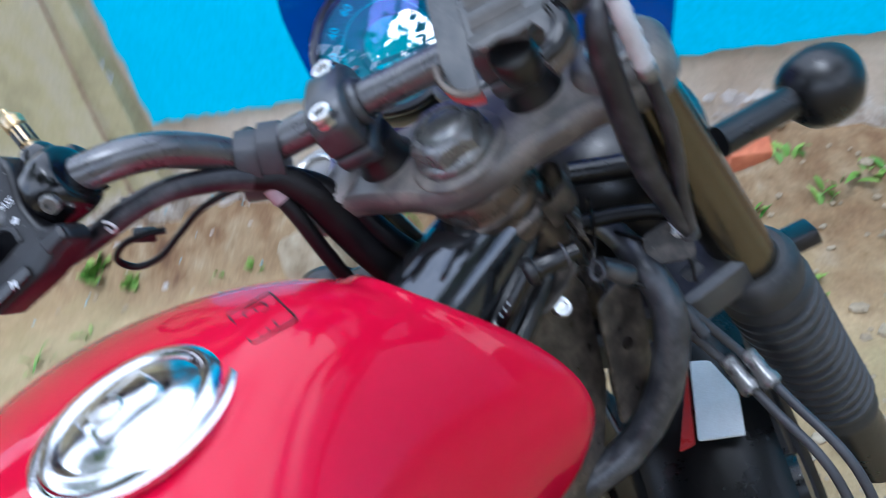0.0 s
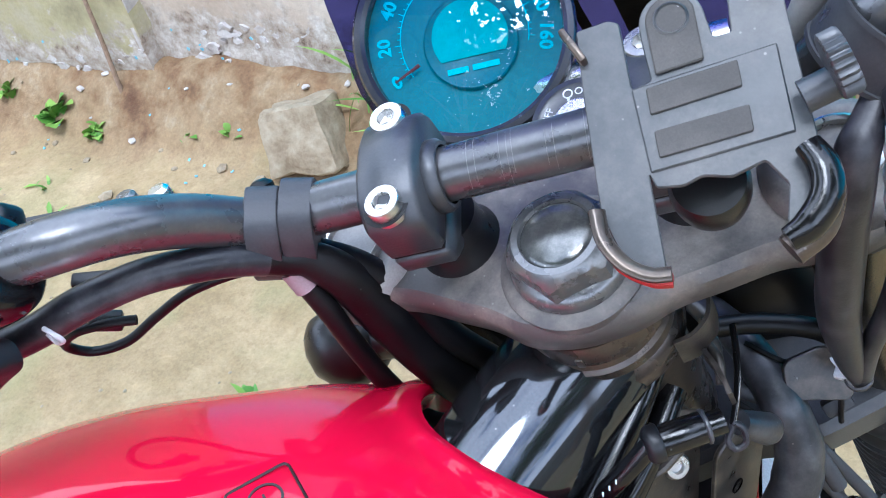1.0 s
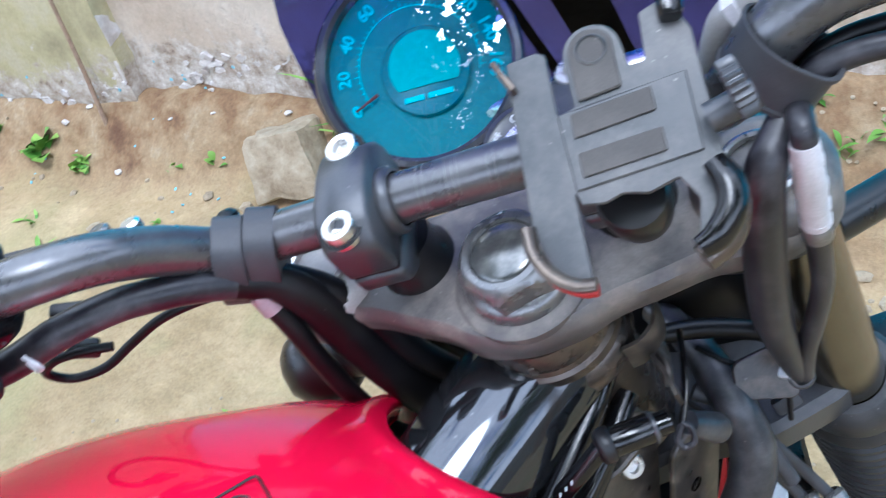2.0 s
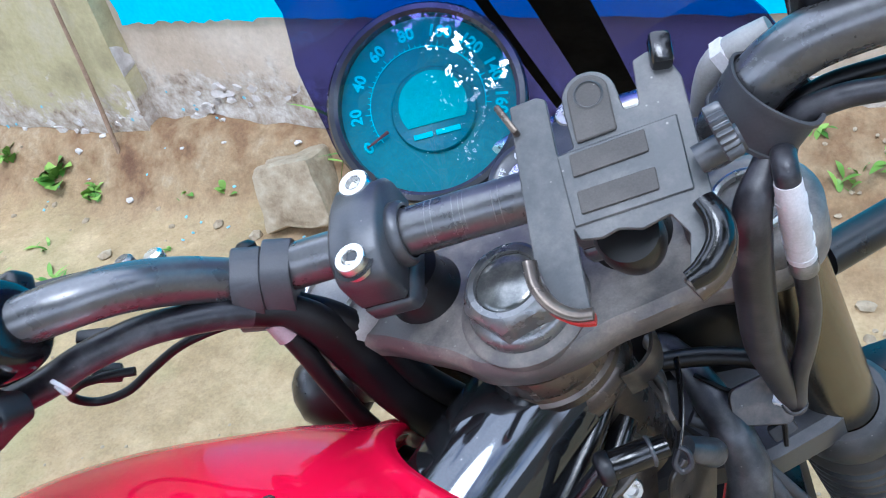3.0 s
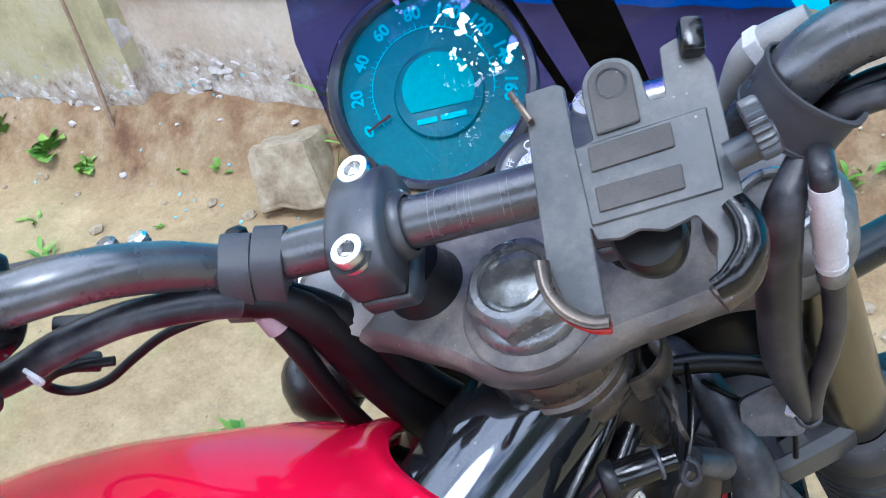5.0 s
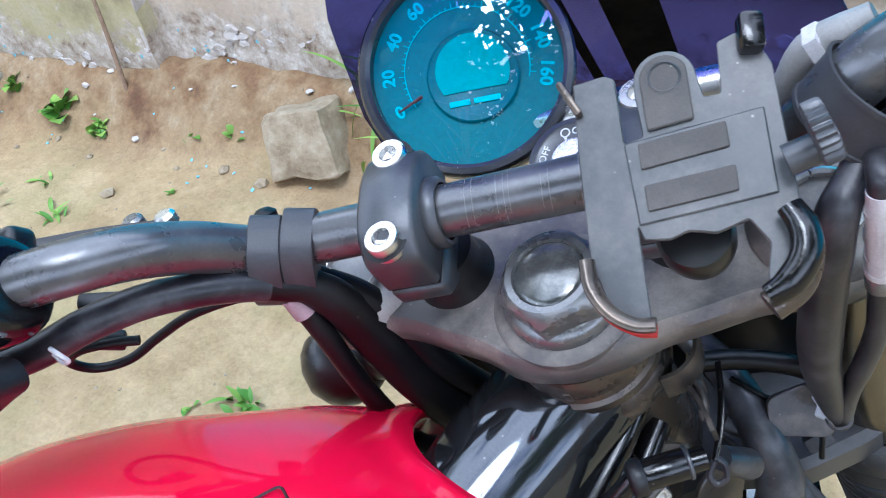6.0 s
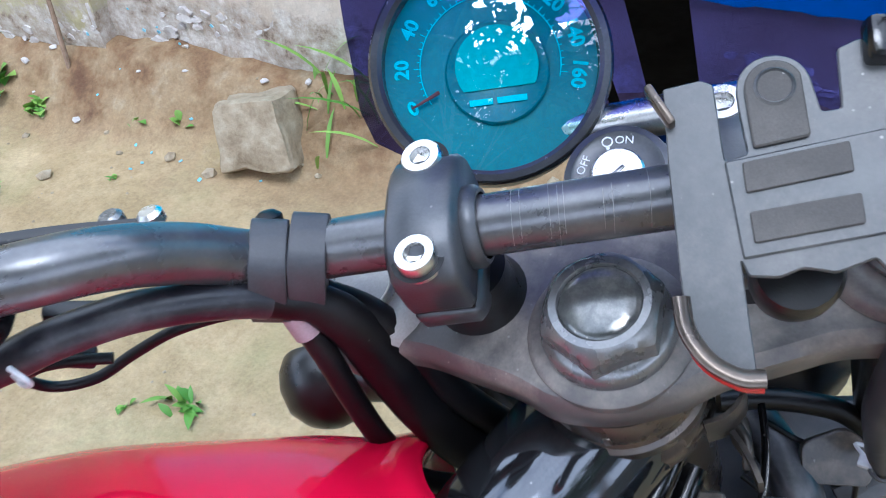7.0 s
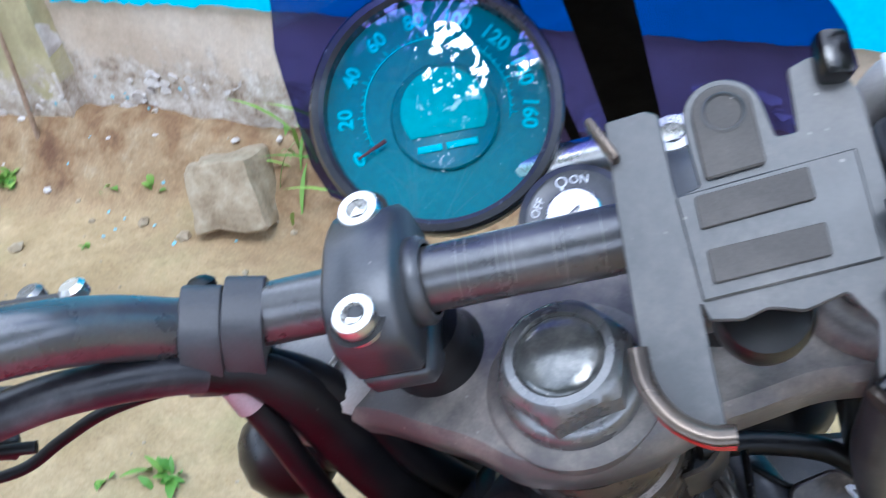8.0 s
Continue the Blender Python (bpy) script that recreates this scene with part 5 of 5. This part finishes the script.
part("front_mudguard", bm, BLACK_PAINT, bike, "black front mudguard", STEER)
eng = part("engine", block((190, 260, 250), 40, (0, -250, -560), seg=4), BLACK_PAINT, bike, "black engine casing", BIKE)
bm = bmesh.new()
for k in range(9):
    block((150, 150, 5), 2, (0, -170, -430 + k * 15), bm=bm)
part("cooling_fins", bm, BLACK_PAINT, eng, frame_m=BIKE)
part("downtube", tube([(0, 10, -140), (0, 40, -330), (0, 0, -620), (0, -120, -700)], 19, 16), GLOSS_BLACK, bike, "black frame downtube", BIKE)
part("seat", tube([(0, -470, -90), (0, -600, -110), (0, -800, -100), (0, -980, -70)], [70, 120, 125, 80], 28, 6, flat=0.5), RUBBER, bike, "black seat", BIKE)
part("swingarm", tube([(0, -420, -520), (70, -520, -540), (85, -1030, -602)], 22, 14), BLACK_PAINT, bike, frame_m=BIKE)
part("rear_frame", tube([(0, -420, -110), (0, -700, -190), (0, -1000, -160)], 40, 16), BLACK_PAINT, bike, frame_m=BIKE)
part("side_stand", tube([(-60, -330, -640), (-150, -350, -800), (-200, -350, -890)], 9, 12), BLACK_PAINT, bike, "black side stand", BIKE)

# ---- phone holder ----
holder = root("phone_holder", HOLD @ Vector((0, 0, -20)), "dusty dark grey metal phone holder clamped on the handlebar", "phone holder")
body_o = round_poly([(-20, 35), (-9.3, 34), (-6.5, 31.5), (-10.3, 9), (-4, 9), (-2.4, 22)] + [(8.3 + 10 * math.cos(radians(a)), 25 + 10 * math.sin(radians(a))) for a in range(170, -1, -17)] + [(17.8, 14.5), (23, 13.6), (27.4, 30.5), (33.5, 31.4), (38.5, 27), (40.5, 17), (38, 3), (33, -27), (31.4, -44), (27, -51), (20, -54.5), (14.8, -53), (16.5, -46.6), (20.7, -37), (17.4, -28), (6.9, -29), (3, -27), (-0.6, -25.4), (-6.8, -26.2), (-14.2, -23.7), (-14.8, -18.8), (-17.5, -34), (-20.6, -51.5), (-27, -48), (-31, -41), (-32.4, -25), (-31.5, -20), (-25.3, 11.7)], 1.0, 3)
base = part("base_plate", plate(body_o, -1.4, 1.0, 0.4), HOLDER, holder, "dusty stamped steel plate", HOLD)
part("raised_panel", plate(round_poly([(-10.6, 8.6), (33.4, 4.3), (28.2, -23.4), (-14.2, -19)], 0.8, 3), 0.7, 1.9, 0.5), HOLDER, base, "raised panel", HOLD)
tab_o = round_poly([(-2.2, 9.8)] + [(8.3 + 7.9 * math.cos(radians(a)), 25 + 7.9 * math.sin(radians(a))) for a in range(175, -1, -15)] + [(12.8, 8.4)], 1.2, 3)
part("tab", plate(tab_o, 0.9, 2.6, 0.5), PAD, base, "rubber-faced round tab", HOLD)
part("tab_hole", lathe([(0, 2.5), (4.4, 2.5), (5.0, 3.2), (5.6, 2.7)], 28, at=(8.4, 25, 0)), HOLDER, base, frame_m=HOLD)
for o in ([(-6.4, 6.6), (21.2, 3.8), (19.7, -4.5), (-8, -1.9)], [(-8.8, -7.3), (19.3, -10.7), (17.6, -18.8), (-10.2, -15.8)]):
    part("pad", plate(round_poly(o, 0.8), 1.8, 2.9, 0.3), PAD, base, "grey rubber pad", HOLD)
part("claw", block((2.6, 14, 6), 1.0, (-22.4, 29.5, 2.5), rot(0, 0, 14)), DARK_STEEL, base, "brown rubber-tipped claw", HOLD)
part("claw", block((8, 13, 8), 2.0, (37.5, 28, 3.5), rot(0, 14, -14)), GLOSS_BLACK, base, "black rubber-tipped claw", HOLD)
c1 = part("claw", tube([(-33, -25, 6), (-34, -34, 6), (-31, -43, 6), (-25, -49, 6), (-19, -51, 6)], 1.9, 12, 6, flat=1.6), DARK_STEEL, base, "curved claw with a red lining", HOLD)
part("lining", tube([(-34, -34, 2.4), (-31.4, -43.4, 2.4), (-25, -50, 1.6), (-19.5, -52.2, 1.4)], 2.2, 8, 6), RED_TAPE, c1, "red lining", HOLD)
part("claw", tube([(29, -29, 5), (30.5, -37, 5), (28, -45, 5), (21, -51, 5), (14, -53, 5)], [3.6, 4.2, 4.2, 4.0, 3.0], 14, 6, flat=1.3), GLOSS_BLACK, base, "curved black claw", HOLD)
part("claw_backing", tube([(31, -33, -2), (30, -42, -2), (24, -51, -2), (14, -55, -2)], 5.0, 12, 6), DARK_STEEL, base, frame_m=HOLD)
part("ball_cup", lathe([(0, -36), (12, -36), (13, -28), (13, -18), (11.5, -15), (7, -14), (0, -14)], 36, at=(1, -23, 0)), BLACK_PAINT, holder, "round pivot cup", HOLD)
bc = part("bar_mount", lathe([(12, -14), (17, -12), (17, 12), (12, 14)], 28, axis=(1, 0, 0), at=(72, 0, 0)), HOLDER, holder, "round bar mount", STEER)
part("mount_neck", tube([(70, -6, 6), (68, -24, 16), (66, -36, 22)], [12, 11, 12], 18, 4), HOLDER, holder, frame_m=STEER)
kx = Vector((0.97, 0.18, 0.12)).normalized()
part("shaft", lathe([(0, -8), (5.0, -8), (5.0, 8), (0, 8)], 20, axis=kx, at=(103, -35, 39)), CLAMP, holder, "grey shaft", STEER)
part("knob", lathe([(0, 4), (8.6, 4), (9.4, 4.6), (9.4, 9), (8.8, 10), (7, 10.2), (0, 10.2)], 120, axis=kx, at=(99, -37, 47), lobes=24, lobe=0.055), CLAMP, holder, "black knurled tightening knob", STEER)

# ---- things at the wall foot ----


def big_rock():
    bm = bmesh.new()
    bmesh.ops.create_cube(bm, size=1.0)
    bmesh.ops.bevel(bm, geom=bm.edges[:], offset=0.14, segments=2, affect='EDGES', profile=0.6)
    bmesh.ops.subdivide_edges(bm, edges=bm.edges[:], cuts=3, use_grid_fill=True)
    for v in bm.verts:
        c = v.co.copy()
        k = 1 + 0.16 * noise.noise(c * 2.2 + Vector((4, 1, 7))) + 0.07 * noise.noise(c * 6 + Vector((1, 2, 3)))
        v.co = Vector((c.x * 0.18 * (1 - 0.2 * c.z), c.y * 0.15, c.z * 0.17)) * k
    m = Matrix.Translation((-1.125, 1.2, 0.085)) @ pose(0, 0, 0, -20, -8, 14)
    return tagged(part("rock", bm, STONE, frame_m=m), "squarish grey-brown rock lying against the wall foot", "rock")


big_rock()


def stones():
    r = random.Random(8)
    bm = bmesh.new()
    for k in range(44):
        x, y = r.uniform(-3.2, 1.2), min(1.34, r.gauss(1.2, 0.12))
        s = r.choice([0.006, 0.009, 0.012, 0.02])
        lump(bm, (x, y, ground_z(x, y) + s * 0.2), (s * r.uniform(0.7, 1.3), s, s * 0.7), r, 1)
    for k in range(320):
        x, y = r.uniform(-0.5, 1.4), r.uniform(0.7, 1.34)
        s = r.uniform(0.004, 0.017)
        lump(bm, (x, y, ground_z(x, y) + s * 0.2), (s * r.uniform(0.7, 1.4), s, s * 0.6), r, 1)
    for k in range(420):
        x, y = r.uniform(-0.3, 1.3), r.uniform(0.5, 1.32)
        s = r.uniform(0.003, 0.012)
        lump(bm, (x, y, ground_z(x, y) + s * 0.1), (s * r.uniform(0.8, 1.6), s, s * 0.5), r, 1)
    for k in range(120):
        x, y = r.uniform(-3.0, 0.6), r.uniform(-0.2, 1.1)
        s = r.uniform(0.002, 0.005)
        lump(bm, (x, y, ground_z(x, y)), (s, s, s * 0.7), r, 1)
    tagged(part("gravel", bm, STONE, smooth=False), "scattered small stones and grit on the dirt", "gravel", kind="stuff")


stones()
r_foot = random.Random(14)
for x, y, s in ((-2.62, 1.2, 0.10), (-2.44, 1.24, 0.085), (-2.8, 1.14, 0.09), (-2.36, 1.18, 0.05)):
    bm = bmesh.new()
    lump(bm, (x, y, ground_z(x, y) + s * 0.35), (s * 1.2, s * 0.8, s * 0.75), r_foot, 4, 0.45)
    tagged(part("footing_stone", bm, FOOTING), "rough grey footing stone under the wall pier", "stone", group="footing stones")


def rubble():
    r = random.Random(31)
    bm = bmesh.new()
    for cx, cz, w, h, n in ((-1.50, 0.20, 0.07, 0.05, 12), (-1.41, 0.265, 0.09, 0.03, 12), (-1.23, 0.28, 0.12, 0.02, 12), (-1.77, 0.2, 0.10, 0.025, 10), (-2.1, 0.15, 0.2, 0.03, 14), (-2.5, 0.10, 0.2, 0.05, 14), (-0.04, 0.34, 0.12, 0.03, 10), (0.3, 0.33, 0.2, 0.03, 8)):
        for k in range(n):
            x, z = cx + r.gauss(0, w * 0.5), cz + r.gauss(0, h * 0.6)
            s = r.uniform(0.006, 0.019)
            y = WALL_Y - (0.05 if x < -1.69 else 0.0)
            # a flat scab of plaster with a broken outline
            o = [(x + s * (1 + 0.35 * r.uniform(-1, 1)) * math.cos(a), z + s * 0.62 * (1 + 0.4 * r.uniform(-1, 1)) * math.sin(a)) for a in [6.283 * q / 11 for q in range(11)]]
            t = wall_plate(o, y + 0.01, y - r.uniform(0.0, 0.003))
            for v in t.verts:
                v.co.y += 0.008 * noise.noise(v.co * 40)
            join(bm, t)
    for k in range(12):
        x, y = r.uniform(-2.5, -0.95), min(1.345, 1.27 + r.gauss(0, 0.06))
        s = r.choice([0.004, 0.006, 0.008, 0.012])
        lump(bm, (x, y, ground_z(x, y) + s * 0.2), (s * r.uniform(0.8, 1.5), s, s * 0.6), r, 1, 0.4)
    tagged(part("plaster_rubble", bm, WHITE_CRUMB, smooth=False), "crumbled white plaster along the wall foot", "rubble", kind="stuff")
    bm = bmesh.new()
    for k in range(34):
        x = r.uniform(-2.4, -1.0)
        if r.random() < 0.35:
            z = r.uniform(0.14, 0.28)
            y = WALL_Y - (0.06 if x < -1.69 else 0.018)
            block((r.uniform(0.004, 0.012), 0.002, r.uniform(0.004, 0.009)), 0, (x, y + 0.006, z), rot(0, r.uniform(0, 90), 0), bm=bm)
        else:
            y = r.uniform(1.0, 1.32)
            block((r.uniform(0.004, 0.011), r.uniform(0.003, 0.008), 0.002), 0, (x, y, ground_z(x, y) + 0.003), rot(r.uniform(-15, 40), r.uniform(-15, 15), r.uniform(0, 90)), bm=bm)
    tagged(part("paint_flakes", bm, FLAKE, smooth=False), "fallen pale blue paint flakes on soil and plaster", "paint flakes", kind="stuff")


rubble()
bm = block((0.09, 0.05, 0.05), 0.008, (0, 0, 0), seg=2)
for v in bm.verts:
    v.co *= 1 + 0.12 * noise.noise(v.co * 40)
tagged(part("brick_fragment", bm, BRICK, frame_m=Matrix.Translation((-0.03, 1.29, 0.255)) @ pose(0, 0, 0, 20, 10, 25)), "broken piece of red brick on the bank", "brick")
tagged(part("dry_stem", tube([(-1.802, 1.262, 0.0), (-1.800, 1.275, 0.16), (-1.796, 1.285, 0.32), (-1.783, 1.29, 0.62), (-1.76, 1.298, 1.0), (-1.75, 1.302, 1.5)], [0.007, 0.007, 0.006, 0.005, 0.004, 0.003], 8), TWIG), "thin dry brown stem leaning on the wall pier", "stem")


def blade_leaf(bm, at, yaw, lean, length, width, fold=0.25):
    """A pointed leaf with a fold along its middle."""
    m = Matrix.Translation(at) @ Euler((0, 0, yaw)).to_matrix().to_4x4()
    rows = []
    for k in range(6):
        t = k / 5
        w = width * math.sin(math.pi * min(1, 0.12 + t * 0.88)) * (1 if t < 1 else 0.05)
        out, up = length * (t * math.cos(lean) + 0.15 * t * t), length * (t * math.sin(lean) - 0.32 * t * t)
        rows.append([bm.verts.new(m @ Vector((s * w, out, up + abs(s) * w * fold))) for s in (-1, 0, 1)])
    for a, b in zip(rows, rows[1:]):
        for k in range(2):
            bm.faces.new((a[k], a[k + 1], b[k + 1], b[k]))


def weed(at, n, length, width, seed, label, name="weed"):
    r = random.Random(seed)
    base = Vector((at[0], at[1], ground_z(at[0], at[1])))
    w = root(name, base, label, "plant", group="weeds by the wall")
    for k in range(n):
        p = base + Vector((r.gauss(0, length * 0.3), r.gauss(0, length * 0.22), 0))
        p.z = ground_z(p.x, p.y) - 0.002
        bm = bmesh.new()
        blade_leaf(bm, p, r.uniform(0, 6.28), radians(r.uniform(25, 80)), length * r.uniform(0.6, 1.2), width * r.uniform(0.6, 1.2))
        part("leaf", bm, LEAF, w)


weed((-2.04, 1.20, 0), 24, 0.062, 0.026, 1, "broad-leaved green weed at the wall foot")
weed((-2.25, 1.24, 0), 14, 0.05, 0.014, 2, "broad-leaved green weed at the wall foot")
weed((-1.86, 1.18, 0), 12, 0.045, 0.015, 3, "small green weed beside the dry stem")
weed((-1.38, 1.20, 0), 4, 0.035, 0.010, 4, "tiny green seedling beside the rock")
weed((-0.96, 1.29, 0), 26, 0.19, 0.006, 5, "grassy green tuft above the rock", "grass_tuft")
weed((-1.93, 0.82, 0), 9, 0.07, 0.006, 6, "short green grass tuft in the dirt", "grass_tuft")
weed((-1.70, 0.84, 0), 9, 0.06, 0.006, 7, "short green grass tuft in the dirt", "grass_tuft")
weed((-1.86, 0.94, 0), 6, 0.05, 0.006, 8, "short green grass tuft in the dirt", "grass_tuft")
weed((-0.82, 0.50, 0), 14, 0.065, 0.009, 9, "small leafy green weed in open dirt")
weed((-0.93, 0.46, 0), 4, 0.03, 0.008, 10, "tiny green seedling in open dirt")
weed((-1.52, 1.18, 0), 4, 0.03, 0.008, 11, "tiny green seedling on the bank")
weed((-1.45, 1.0, 0), 4, 0.03, 0.006, 12, "tiny green seedling on the bank")
for k, (x, y) in enumerate(((0.05, 1.28), (0.12, 1.22), (-0.02, 1.2), (0.2, 1.25), (0.1, 1.1), (0.3, 1.15), (0.42, 1.2), (0.0, 1.05))):
    weed((x, y, 0), 9, 0.05, 0.007, 40 + k, "spindly green weed on the stony bank")

# ---- trees over the yard, seen in the polished parts ----


def tree(name, at, crown, size, seed, n):
    r = random.Random(seed)
    t = root(name, at, "tall leafy tree shading the yard", "tree", group="yard trees")
    a, c = Vector(at), Vector(crown)
    limbs = bmesh.new()
    tube([a, a + (c - a) * 0.4 + Vector((0.12, 0.05, 0)), a + (c - a) * 0.75, c + Vector((0, 0, size[2] * 0.7))], [0.14, 0.1, 0.05, 0.015], 12, 6, limbs)
    tips = []
    for k in range(30):
        d = Vector((r.uniform(-1, 1), r.uniform(-1, 1), r.uniform(-0.4, 1))).normalized()
        s = a + (c - a) * r.uniform(0.62, 1.15)
        e = c + Vector((d.x * size[0], d.y * size[1], d.z * size[2])) * 0.75
        tube([s, (s + e) / 2 + Vector((0, 0, 0.2)), e], [0.014, 0.009, 0.004], 6, 4, limbs)
        tips.append(e)
    part("trunk", limbs, TWIG, t)
    vs, fs = [], []
    for k in range(n):
        e = r.choice(tips)
        p = e + Vector((r.gauss(0, 0.42), r.gauss(0, 0.42), r.gauss(0, 0.36)))
        q = Euler((r.uniform(0, 6.28), r.uniform(0, 6.28), r.uniform(0, 6.28))).to_matrix()
        l, w = r.uniform(0.09, 0.15), r.uniform(0.04, 0.065)
        i = len(vs)
        vs += [p + q @ Vector(v) for v in ((0, -l, 0), (w, 0, 0.015), (0, l, 0), (-w, 0, 0.015))]
        fs.append((i, i + 1, i + 2, i + 3))
    me = bpy.data.meshes.new("crown")
    me.from_pydata([v - c for v in vs], [], fs)
    me.materials.append(CANOPY)
    cr = new("crown", me)
    cr.parent = t
    cr.location = c - a
    return t


tree("tree", (-2.4, -6.2, 0), (-1.8, -4.9, 5.2), (2.9, 1.7, 2.4), 3, 6500)
tree("tree", (1.6, -5.6, 0), (0.7, -3.5, 5.3), (2.4, 1.5, 0.9), 4, 7600)
tree("tree", (4.2, -5.4, 0), (3.6, -4.6, 5.6), (1.9, 1.8, 1.6), 7, 3600)
tree("tree", (-6.0, -2.2, 0), (-5.0, -1.8, 5.4), (1.8, 2.4, 1.6), 5, 4600)
tree("tree", (5.4, -0.6, 0), (5.0, -0.8, 4.6), (1.6, 2.2, 1.5), 6, 4200)
